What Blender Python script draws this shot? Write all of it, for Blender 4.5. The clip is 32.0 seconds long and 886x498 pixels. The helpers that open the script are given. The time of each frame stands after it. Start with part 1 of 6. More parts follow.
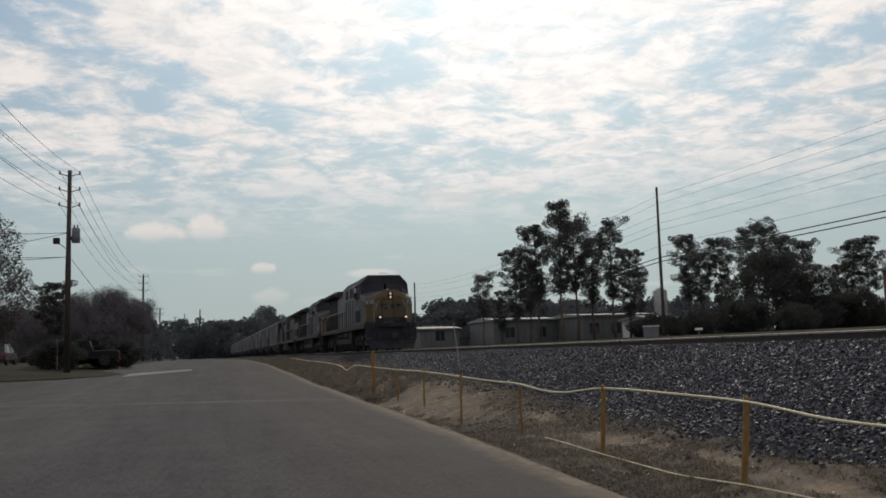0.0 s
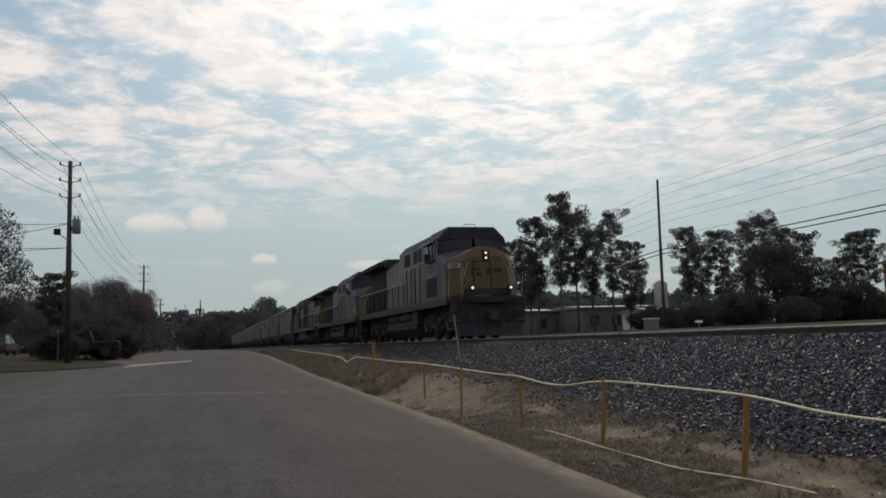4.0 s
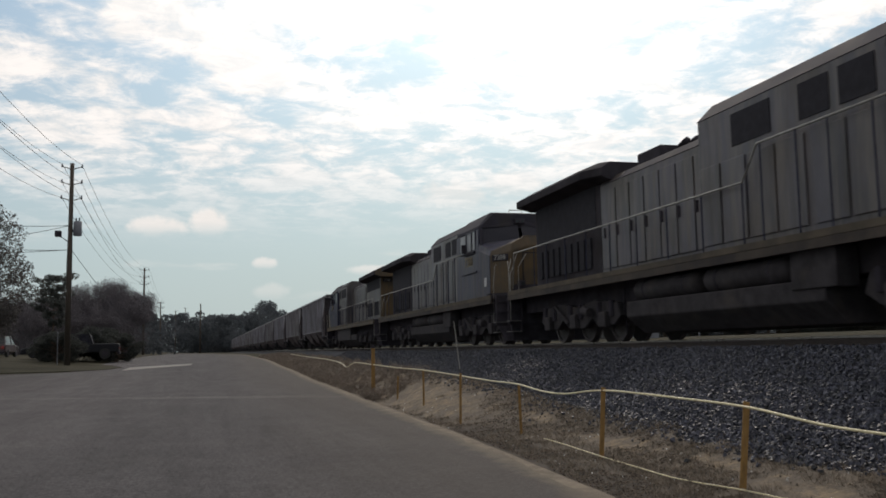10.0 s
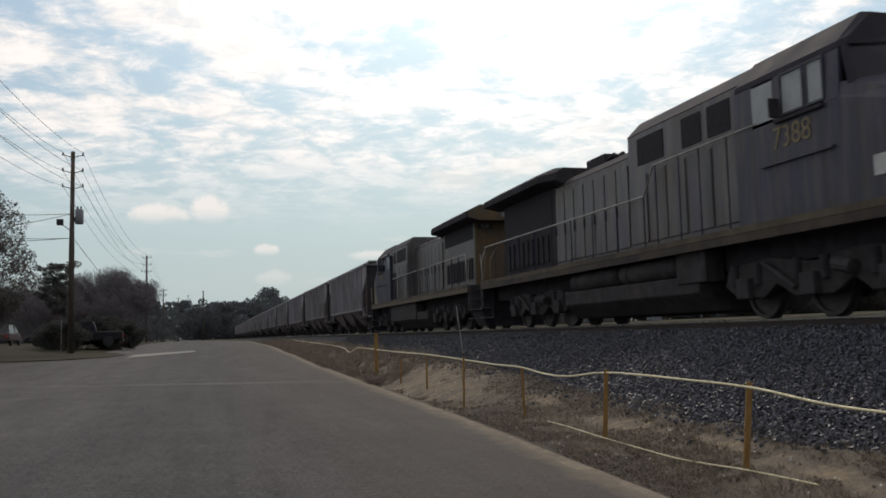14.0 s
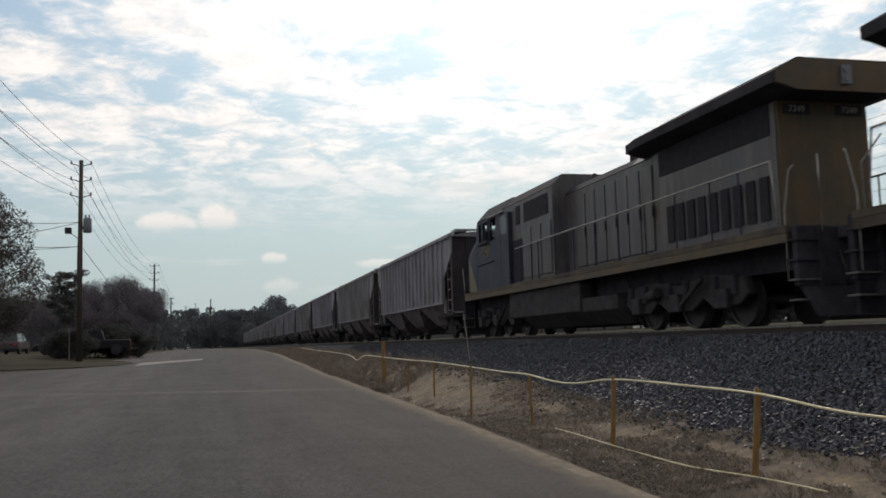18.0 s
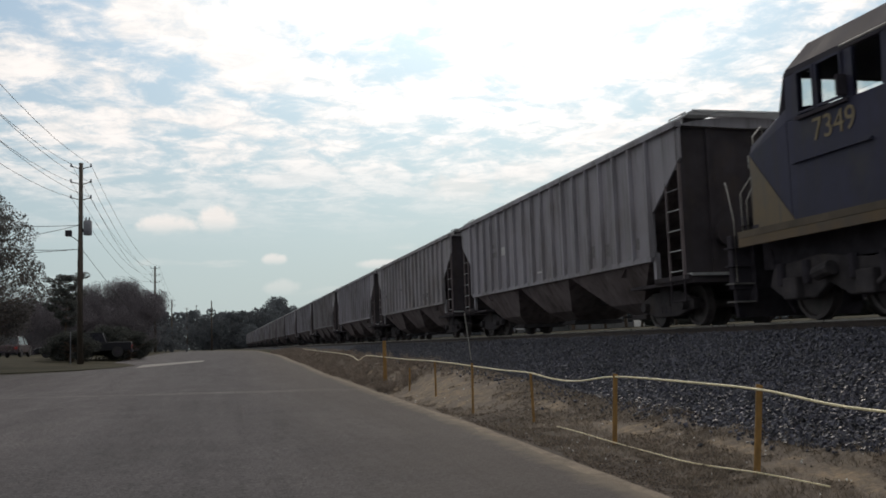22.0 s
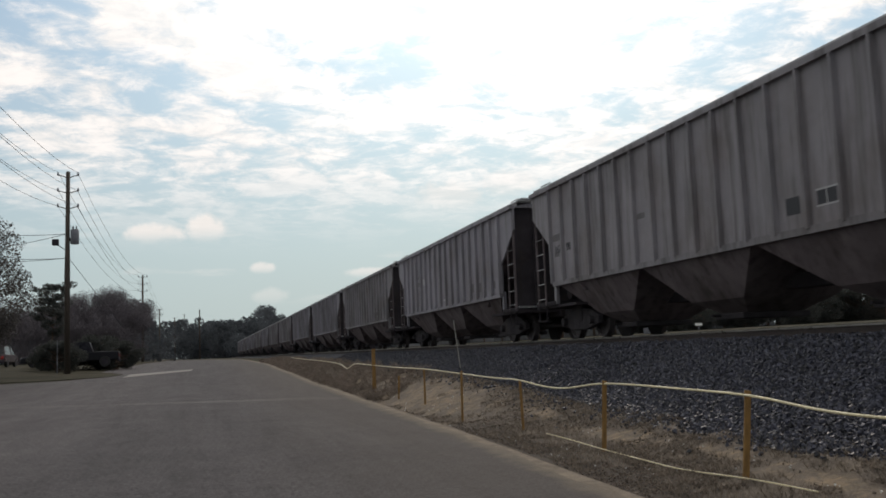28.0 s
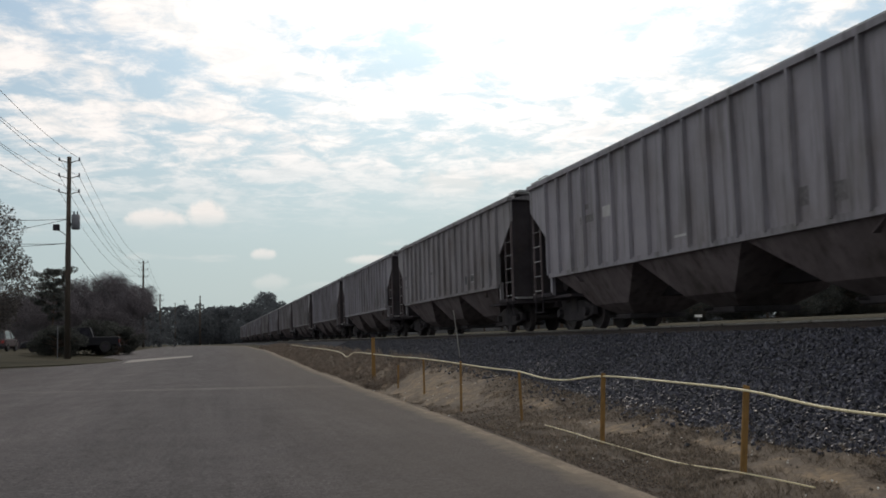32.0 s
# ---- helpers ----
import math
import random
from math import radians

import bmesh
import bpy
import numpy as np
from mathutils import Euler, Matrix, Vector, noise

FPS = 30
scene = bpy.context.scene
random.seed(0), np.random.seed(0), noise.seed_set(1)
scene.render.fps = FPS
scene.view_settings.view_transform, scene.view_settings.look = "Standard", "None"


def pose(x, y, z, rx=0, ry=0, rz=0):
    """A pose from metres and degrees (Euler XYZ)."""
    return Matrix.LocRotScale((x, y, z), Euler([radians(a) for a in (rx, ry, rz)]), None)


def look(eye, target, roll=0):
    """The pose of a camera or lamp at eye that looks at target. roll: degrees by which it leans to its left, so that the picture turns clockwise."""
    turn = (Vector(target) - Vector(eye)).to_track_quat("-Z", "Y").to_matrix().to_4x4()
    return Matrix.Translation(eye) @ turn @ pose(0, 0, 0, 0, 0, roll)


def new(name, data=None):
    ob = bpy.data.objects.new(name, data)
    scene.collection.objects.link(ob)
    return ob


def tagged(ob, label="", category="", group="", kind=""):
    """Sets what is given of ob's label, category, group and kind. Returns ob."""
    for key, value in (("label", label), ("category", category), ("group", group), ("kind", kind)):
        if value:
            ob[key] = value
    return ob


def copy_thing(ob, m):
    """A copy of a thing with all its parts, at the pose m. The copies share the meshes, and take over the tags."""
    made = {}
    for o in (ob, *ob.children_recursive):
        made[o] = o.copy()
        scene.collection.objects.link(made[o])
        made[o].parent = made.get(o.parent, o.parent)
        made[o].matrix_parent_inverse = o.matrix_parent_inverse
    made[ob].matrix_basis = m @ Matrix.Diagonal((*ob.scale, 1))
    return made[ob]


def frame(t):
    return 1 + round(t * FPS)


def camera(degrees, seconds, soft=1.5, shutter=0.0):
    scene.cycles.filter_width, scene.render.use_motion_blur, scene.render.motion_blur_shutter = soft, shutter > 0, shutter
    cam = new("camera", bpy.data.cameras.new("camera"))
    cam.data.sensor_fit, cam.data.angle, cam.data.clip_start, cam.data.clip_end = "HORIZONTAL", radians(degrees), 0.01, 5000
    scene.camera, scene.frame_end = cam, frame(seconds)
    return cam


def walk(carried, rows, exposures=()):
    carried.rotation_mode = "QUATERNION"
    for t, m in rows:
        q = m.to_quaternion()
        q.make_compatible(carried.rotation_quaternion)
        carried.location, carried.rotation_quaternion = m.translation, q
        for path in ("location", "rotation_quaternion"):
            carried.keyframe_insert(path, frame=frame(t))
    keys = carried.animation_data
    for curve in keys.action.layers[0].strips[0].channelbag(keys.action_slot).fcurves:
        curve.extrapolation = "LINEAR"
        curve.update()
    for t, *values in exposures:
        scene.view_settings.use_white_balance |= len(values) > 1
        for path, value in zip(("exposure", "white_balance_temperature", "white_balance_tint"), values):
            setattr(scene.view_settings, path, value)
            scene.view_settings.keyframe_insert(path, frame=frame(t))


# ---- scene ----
XC, ZR = 10.76, 1.574          # centre line of the track, height of the rail heads
SUN_AZ, SUN_EL = 19.0, 37.0    # to the right of +y, above the horizon


def aim(yaw, tilt, roll, x, z):
    a, e = radians(yaw), radians(tilt)
    return look((x, 0, z), (x + math.sin(a) * math.cos(e), math.cos(a) * math.cos(e), z + math.sin(e)), roll)


cam = camera(51.42, 32.0, soft=1.7, shutter=0.4)
walk(cam, [
    (0, aim(14.614, 6.336, -1.719, 0.005, 1.437)),
    (0.5, aim(14.528, 6.214, -1.762, 0.001, 1.436)),
    (1, aim(14.477, 5.953, -1.730, -0.001, 1.441)),
    (1.5, aim(14.443, 5.621, -1.515, 0.001, 1.455)),
    (2, aim(14.403, 5.458, -1.405, 0.005, 1.459)),
    (2.5, aim(14.394, 5.477, -1.456, 0.005, 1.453)),
    (3, aim(14.457, 5.592, -1.508, 0.002, 1.452)),
    (3.5, aim(14.491, 5.732, -1.576, -0.002, 1.449)),
    (5.5, aim(15.117, 5.934, -1.242, 0.004, 1.473)),
    (6, aim(15.281, 5.889, -1.187, 0.006, 1.472)),
    (6.5, aim(15.303, 5.827, -1.027, 0.006, 1.478)),
    (7, aim(15.335, 5.802, -1.026, 0.005, 1.476)),
    (7.5, aim(15.282, 5.652, -1.032, 0.006, 1.471)),
    (8, aim(15.203, 5.568, -1.057, 0.004, 1.470)),
    (8.5, aim(15.028, 5.716, -0.927, 0.005, 1.477)),
    (9, aim(14.819, 5.986, -0.841, 0.008, 1.481)),
    (9.5, aim(14.665, 6.201, -0.956, 0.004, 1.478)),
    (10, aim(14.529, 6.169, -0.956, 0.003, 1.475)),
    (10.5, aim(14.477, 6.043, -0.868, 0.006, 1.481)),
    (11, aim(14.498, 5.874, -0.815, 0.006, 1.487)),
    (11.5, aim(14.549, 5.722, -1.014, 0.004, 1.476)),
    (12, aim(14.637, 5.500, -1.295, -0.000, 1.460)),
    (12.5, aim(14.625, 5.284, -1.517, -0.003, 1.450)),
    (13, aim(14.595, 5.139, -1.457, -0.002, 1.458)),
    (13.5, aim(14.507, 5.154, -1.461, -0.000, 1.461)),
    (14, aim(14.399, 5.232, -1.488, -0.002, 1.462)),
    (14.5, aim(14.295, 5.265, -1.527, -0.005, 1.459)),
    (16.5, aim(14.011, 5.472, -1.278, 0.001, 1.461)),
    (17, aim(13.993, 5.623, -1.358, -0.002, 1.456)),
    (17.5, aim(14.000, 5.728, -1.437, 0.001, 1.453)),
    (18, aim(13.972, 5.739, -1.561, -0.002, 1.448)),
    (18.5, aim(13.966, 5.724, -1.666, -0.002, 1.442)),
    (19, aim(13.972, 5.626, -1.790, 0.001, 1.437)),
    (19.5, aim(13.974, 5.541, -1.826, 0.001, 1.436)),
    (20, aim(14.000, 5.488, -1.742, 0.002, 1.445)),
    (20.5, aim(14.021, 5.586, -1.778, 0.000, 1.442)),
    (21, aim(14.052, 5.706, -1.909, -0.002, 1.436)),
    (21.5, aim(14.014, 5.781, -1.987, -0.004, 1.432)),
    (22, aim(13.949, 5.741, -2.008, -0.002, 1.431)),
    (22.5, aim(13.911, 5.753, -1.994, -0.002, 1.435)),
    (23, aim(13.868, 5.817, -2.021, -0.004, 1.435)),
    (23.5, aim(13.886, 5.830, -2.107, -0.003, 1.425)),
    (24, aim(13.918, 5.804, -2.141, -0.007, 1.428)),
    (24.5, aim(13.960, 5.743, -2.105, -0.009, 1.433)),
    (25, aim(13.993, 5.806, -2.204, -0.008, 1.427)),
    (25.5, aim(14.132, 5.909, -2.332, -0.005, 1.416)),
    (27.5, aim(14.573, 6.109, -2.249, -0.003, 1.424)),
    (28, aim(14.672, 6.212, -2.255, -0.005, 1.424)),
    (28.5, aim(14.724, 6.166, -2.243, -0.004, 1.424)),
    (29, aim(14.716, 6.019, -2.210, -0.005, 1.428)),
    (29.5, aim(14.716, 5.867, -2.190, -0.001, 1.426)),
    (30, aim(14.710, 5.796, -2.221, -0.003, 1.423)),
    (30.5, aim(14.769, 5.755, -2.154, -0.003, 1.427)),
    (31, aim(14.738, 5.658, -1.918, -0.002, 1.442)),
    (31.5, aim(14.683, 5.539, -1.718, 0.003, 1.455)),
    (32, aim(14.595, 5.489, -1.676, 0.003, 1.461)),
], exposures=[(0, -0.10, 6900, 14), (6, -0.02, 6900, 14), (10, 0.17, 6900, 14), (24, 0.19, 6900, 14), (32, 0.19, 6900, 14)])


# ---- light ----
def build_world():
    w = bpy.data.worlds.new("sky")
    scene.world = w
    w.use_nodes = True
    nt = w.node_tree
    nt.nodes.clear()
    N = lambda kind, **kw: put(nt.nodes.new(kind), kw)

    def put(n, kw):
        for k, v in kw.items():
            if k == "op":
                n.operation = v
            elif k == "blend":
                n.blend_type = v
            elif isinstance(k, str) and k.startswith("i"):
                n.inputs[int(k[1:])].default_value = v
        return n

    L = nt.links.new

    def m(op, a, b=None, clamp=False):
        n = nt.nodes.new("ShaderNodeMath")
        n.operation, n.use_clamp = op, clamp
        for i, v in enumerate((a, b)):
            if v is None:
                continue
            if isinstance(v, (int, float)):
                n.inputs[i].default_value = v
            else:
                L(v, n.inputs[i])
        return n.outputs[0]

    def mix(f, a, b):
        n = nt.nodes.new("ShaderNodeMix")
        n.data_type = "RGBA"
        for i, v in ((0, f), (6, a), (7, b)):
            if isinstance(v, (int, float)):
                n.inputs[i].default_value = v
            elif isinstance(v, tuple):
                n.inputs[i].default_value = (*v, 1)
            else:
                L(v, n.inputs[i])
        return n.outputs[2]

    def ramp(x, lo, hi):
        n = nt.nodes.new("ShaderNodeMapRange")
        n.interpolation_type = "SMOOTHSTEP"
        L(x, n.inputs[0])
        n.inputs[1].default_value, n.inputs[2].default_value = lo, hi
        return n.outputs[0]

    def noise_at(vec, scale, detail, rough, dist=0.0):
        n = nt.nodes.new("ShaderNodeTexNoise")
        L(vec, n.inputs["Vector"])
        n.inputs["Scale"].default_value, n.inputs["Detail"].default_value = scale, detail
        n.inputs["Roughness"].default_value, n.inputs["Distortion"].default_value = rough, dist
        return n.outputs[0]

    sky = nt.nodes.new("ShaderNodeTexSky")
    sky.sky_type, sky.sun_disc = "NISHITA", False
    sky.sun_elevation, sky.sun_rotation = radians(SUN_EL), radians(SUN_AZ)
    sky.air_density, sky.dust_density, sky.ozone_density = 1.0, 2.0, 1.0
    base = nt.nodes.new("ShaderNodeVectorMath")
    base.operation = "MULTIPLY"
    L(sky.outputs[0], base.inputs[0])
    base.inputs[1].default_value = (SKY * 0.77, SKY * 1.06, SKY * 1.24)
    tc = nt.nodes.new("ShaderNodeTexCoord")
    sep = nt.nodes.new("ShaderNodeSeparateXYZ")
    L(tc.outputs["Generated"], sep.inputs[0])
    x, y, z = sep.outputs
    zz = m("ADD", m("MAXIMUM", z, 0.0), 0.10)
    flat = nt.nodes.new("ShaderNodeCombineXYZ")
    L(m("DIVIDE", x, zz), flat.inputs[0])
    L(m("DIVIDE", y, zz), flat.inputs[1])
    plane = flat.outputs[0]
    # high broken sheet
    n1 = noise_at(plane, 3.3, 8, 0.60, 0.5)
    n2 = noise_at(plane, 0.8, 4, 0.55, 0.0)
    n3 = noise_at(plane, 8.0, 7, 0.68, 0.4)
    dens = m("ADD", m("ADD", m("MULTIPLY", n1, 0.50), m("MULTIPLY", n2, 0.22)), m("MULTIPLY", n3, 0.28))
    a, e = radians(SUN_AZ), radians(SUN_EL)
    sd = nt.nodes.new("ShaderNodeVectorMath")
    sd.operation = "DOT_PRODUCT"
    L(tc.outputs["Generated"], sd.inputs[0])
    sd.inputs[1].default_value = (math.sin(a) * math.cos(e), math.cos(a) * math.cos(e), math.sin(e))
    toward = sd.outputs["Value"]
    near = ramp(toward, 0.86, 1.0)
    dens = m("ADD", dens, m("MULTIPLY", near, 0.065))
    cover = m("MULTIPLY", ramp(dens, 0.424, 0.560), ramp(z, 0.10, 0.23))
    thick = ramp(n3, 0.35, 0.65)
    lit = m("ADD", CLOUD, m("MULTIPLY", near, GLOW))
    shade = mix(thick, (0.82, 0.86, 0.875), (1.02, 1.02, 1.01))
    cl = nt.nodes.new("ShaderNodeVectorMath")
    cl.operation = "SCALE"
    L(shade, cl.inputs[0])
    L(lit, cl.inputs["Scale"])
    # pale haze over the horizon
    hz = ramp(z, 0.42, 0.0)
    hazed = mix(m("ADD", 0.26, m("MULTIPLY", hz, 0.66)), base.outputs[0], HAZE)
    low = noise_at(plane, 0.9, 6, 0.55, 0.0)
    puff = m("MULTIPLY", ramp(low, 0.55, 0.66), m("MULTIPLY", ramp(z, 0.05, 0.075), ramp(z, 0.155, 0.12)))
    with_puff = mix(m("MULTIPLY", puff, 0.35), hazed, PUFF)
    # a few single cumulus heaps low over the road
    az = m("ARCTAN2", x, y)
    el = m("ARCSINE", z)
    edge = m("MULTIPLY", m("SUBTRACT", noise_at(tc.outputs["Generated"], 55, 6, 0.6), 0.5), 2.2)
    for a0, e0, wid, hei, amt in HEAPS:
        u = m("DIVIDE", m("SUBTRACT", az, a0), wid)
        v = m("DIVIDE", m("SUBTRACT", el, e0), hei)
        d2 = m("ADD", m("ADD", m("MULTIPLY", u, u), m("MULTIPLY", v, v)), edge)
        with_puff = mix(m("MULTIPLY", m("MULTIPLY", ramp(d2, 1.35, 0.25), ramp(v, -1.3, 0.35)), amt), with_puff, PUFF)
    sheet = mix(cover, with_puff, cl.outputs[0])
    # the sky is brightest round the veiled sun and dims away from it
    dim = nt.nodes.new("ShaderNodeMapRange")
    dim.interpolation_type = "SMOOTHSTEP"
    L(toward, dim.inputs[0])
    for i, v in enumerate((0.20, 0.90, BACK, 1.0)):
        dim.inputs[i + 1].default_value = v
    fin = nt.nodes.new("ShaderNodeVectorMath")
    fin.operation = "SCALE"
    L(sheet, fin.inputs[0])
    L(dim.outputs[0], fin.inputs["Scale"])
    out = fin.outputs[0]
    bg = nt.nodes.new("ShaderNodeBackground")
    L(out, bg.inputs[0])
    bg.inputs[1].default_value = 1.0
    o = nt.nodes.new("ShaderNodeOutputWorld")
    L(bg.outputs[0], o.inputs[0])


SKY, CLOUD, GLOW, BACK = 0.068, 0.86, 0.44, 0.76
HAZE, PUFF = (0.405, 0.505, 0.535), (0.76, 0.76, 0.745)
HEAPS = ((-0.050, 0.131, 0.031, 0.011, 0.9), (0.003, 0.136, 0.021, 0.015, 0.95), (0.061, 0.0935, 0.013, 0.007, 0.7), (0.069, 0.063, 0.019, 0.010, 0.3),
         (0.267, 0.165, 0.038, 0.018, 0.55), (0.175, 0.086, 0.028, 0.006, 0.6), (0.332, 0.174, 0.032, 0.017, 0.5))
build_world()
sun = new("sun", bpy.data.lights.new("sun", "SUN"))
sun.data.energy, sun.data.angle, sun.data.color = 0.65, radians(6), (1.0, 0.94, 0.85)
sun.matrix_world = look((0, 0, 60), (-math.sin(radians(SUN_AZ)), -math.cos(radians(SUN_AZ)), 60 - math.tan(radians(SUN_EL))))


# ---- materials ----
def material(name, col, rough=0.7, metal=0.0, var=0.25, scale=6.0, bump=0.0, bscale=40.0, dirt=None, dirt_amt=0.0, dscale=1.2, obj=0.0,
             spec=0.5, island=0.0, stretch=(1, 1, 1), emit=None, streak=0.0, grain=0.0, thin=0.0, dust=0.0):
    mt = bpy.data.materials.new(name)
    mt.use_nodes = True
    nt = mt.node_tree
    b = nt.nodes["Principled BSDF"]
    L = nt.links.new
    b.inputs["Roughness"].default_value, b.inputs["Metallic"].default_value = rough, metal
    b.inputs["Specular IOR Level"].default_value = spec
    tc = nt.nodes.new("ShaderNodeTexCoord")
    mp = nt.nodes.new("ShaderNodeMapping")
    L(tc.outputs["Object"], mp.inputs[0])
    mp.inputs["Scale"].default_value = stretch

    def nz(s, d=5, src=None):
        n = nt.nodes.new("ShaderNodeTexNoise")
        L(src or mp.outputs[0], n.inputs["Vector"])
        n.inputs["Scale"].default_value, n.inputs["Detail"].default_value, n.inputs["Roughness"].default_value = s, d, 0.62
        return n.outputs[0]

    def mixc(f, a, c, blend="MIX"):
        n = nt.nodes.new("ShaderNodeMix")
        n.data_type, n.blend_type = "RGBA", blend
        for i, v in ((0, f), (6, a), (7, c)):
            if isinstance(v, float):
                n.inputs[i].default_value = v
            elif isinstance(v, tuple):
                n.inputs[i].default_value = (*v, 1)
            else:
                L(v, n.inputs[i])
        return n.outputs[2]

    def rng(x, lo, hi, a=0.0, c=1.0):
        n = nt.nodes.new("ShaderNodeMapRange")
        L(x, n.inputs[0])
        for i, v in enumerate((lo, hi, a, c)):
            n.inputs[i + 1].default_value = v
        return n.outputs[0]

    f = nz(scale)
    lo = tuple(c * (1 - var) for c in col)
    hi = tuple(min(1, c * (1 + var)) for c in col)
    c = mixc(rng(f, 0.32, 0.68), lo, hi)
    if dirt:
        g = nz(dscale, 6)
        c = mixc(rng(g, 0.62 - 0.28 * dirt_amt, 0.80 - 0.22 * dirt_amt, 0, min(1.0, 0.4 + dirt_amt)), c, dirt)
    if streak:
        mp2 = nt.nodes.new("ShaderNodeMapping")
        L(tc.outputs["Object"], mp2.inputs[0])
        mp2.inputs["Scale"].default_value = (3.0, 3.0, 0.22)
        s = nz(1.6, 5, mp2.outputs[0])
        c = mixc(rng(s, 0.48, 0.72, 0, streak), c, (0.045, 0.038, 0.032))
    if dust:
        mp3 = nt.nodes.new("ShaderNodeMapping")
        L(tc.outputs["Object"], mp3.inputs[0])
        mp3.inputs["Scale"].default_value = (2.0, 2.4, 0.30)
        mp3.inputs["Location"].default_value = (7.3, 1.9, 4.1)
        c = mixc(rng(nz(1.9, 6, mp3.outputs[0]), 0.46, 0.66, 0, dust), c, (0.17, 0.140, 0.118))
    if grain:
        g2 = nz(55, 3, tc.outputs["Object"])
        c = mixc(rng(g2, 0.35, 0.70, 0.0, grain), c, tuple(min(1.0, q * 2.2) for q in col))
        g3 = nz(31, 3, tc.outputs["Object"])
        c = mixc(rng(g3, 0.52, 0.72, 0.0, grain), c, tuple(q * 0.4 for q in col))
    if obj:
        oi = nt.nodes.new("ShaderNodeObjectInfo")
        hs = nt.nodes.new("ShaderNodeHueSaturation")
        L(rng(oi.outputs["Random"], 0, 1, 1 - obj, 1 + obj), hs.inputs["Value"])
        L(c, hs.inputs["Color"])
        c = hs.outputs[0]
    if island:
        gi = nt.nodes.new("ShaderNodeNewGeometry")
        hs = nt.nodes.new("ShaderNodeHueSaturation")
        L(rng(gi.outputs["Random Per Island"], 0, 1, 1 - island, 1 + island), hs.inputs["Value"])
        L(c, hs.inputs["Color"])
        c = hs.outputs[0]
    L(c, b.inputs["Base Color"])
    L(rng(f, 0.2, 0.8, max(0.03, rough - 0.12), min(1, rough + 0.12)), b.inputs["Roughness"])
    if bump:
        bn = nt.nodes.new("ShaderNodeBump")
        bn.inputs["Strength"].default_value = bump
        bn.inputs["Distance"].default_value = 0.02
        L(nz(bscale, 6), bn.inputs["Height"])
        L(bn.outputs[0], b.inputs["Normal"])
    if thin:
        tr = nt.nodes.new("ShaderNodeBsdfTranslucent")
        L(c, tr.inputs[0])
        ms = nt.nodes.new("ShaderNodeMixShader")
        ms.inputs[0].default_value = thin
        L(b.outputs[0], ms.inputs[1])
        L(tr.outputs[0], ms.inputs[2])
        L(ms.outputs[0], nt.nodes["Material Output"].inputs[0])
    if emit:
        b.inputs["Emission Color"].default_value = (*emit[:3], 1)
        b.inputs["Emission Strength"].default_value = emit[3]
    return mt


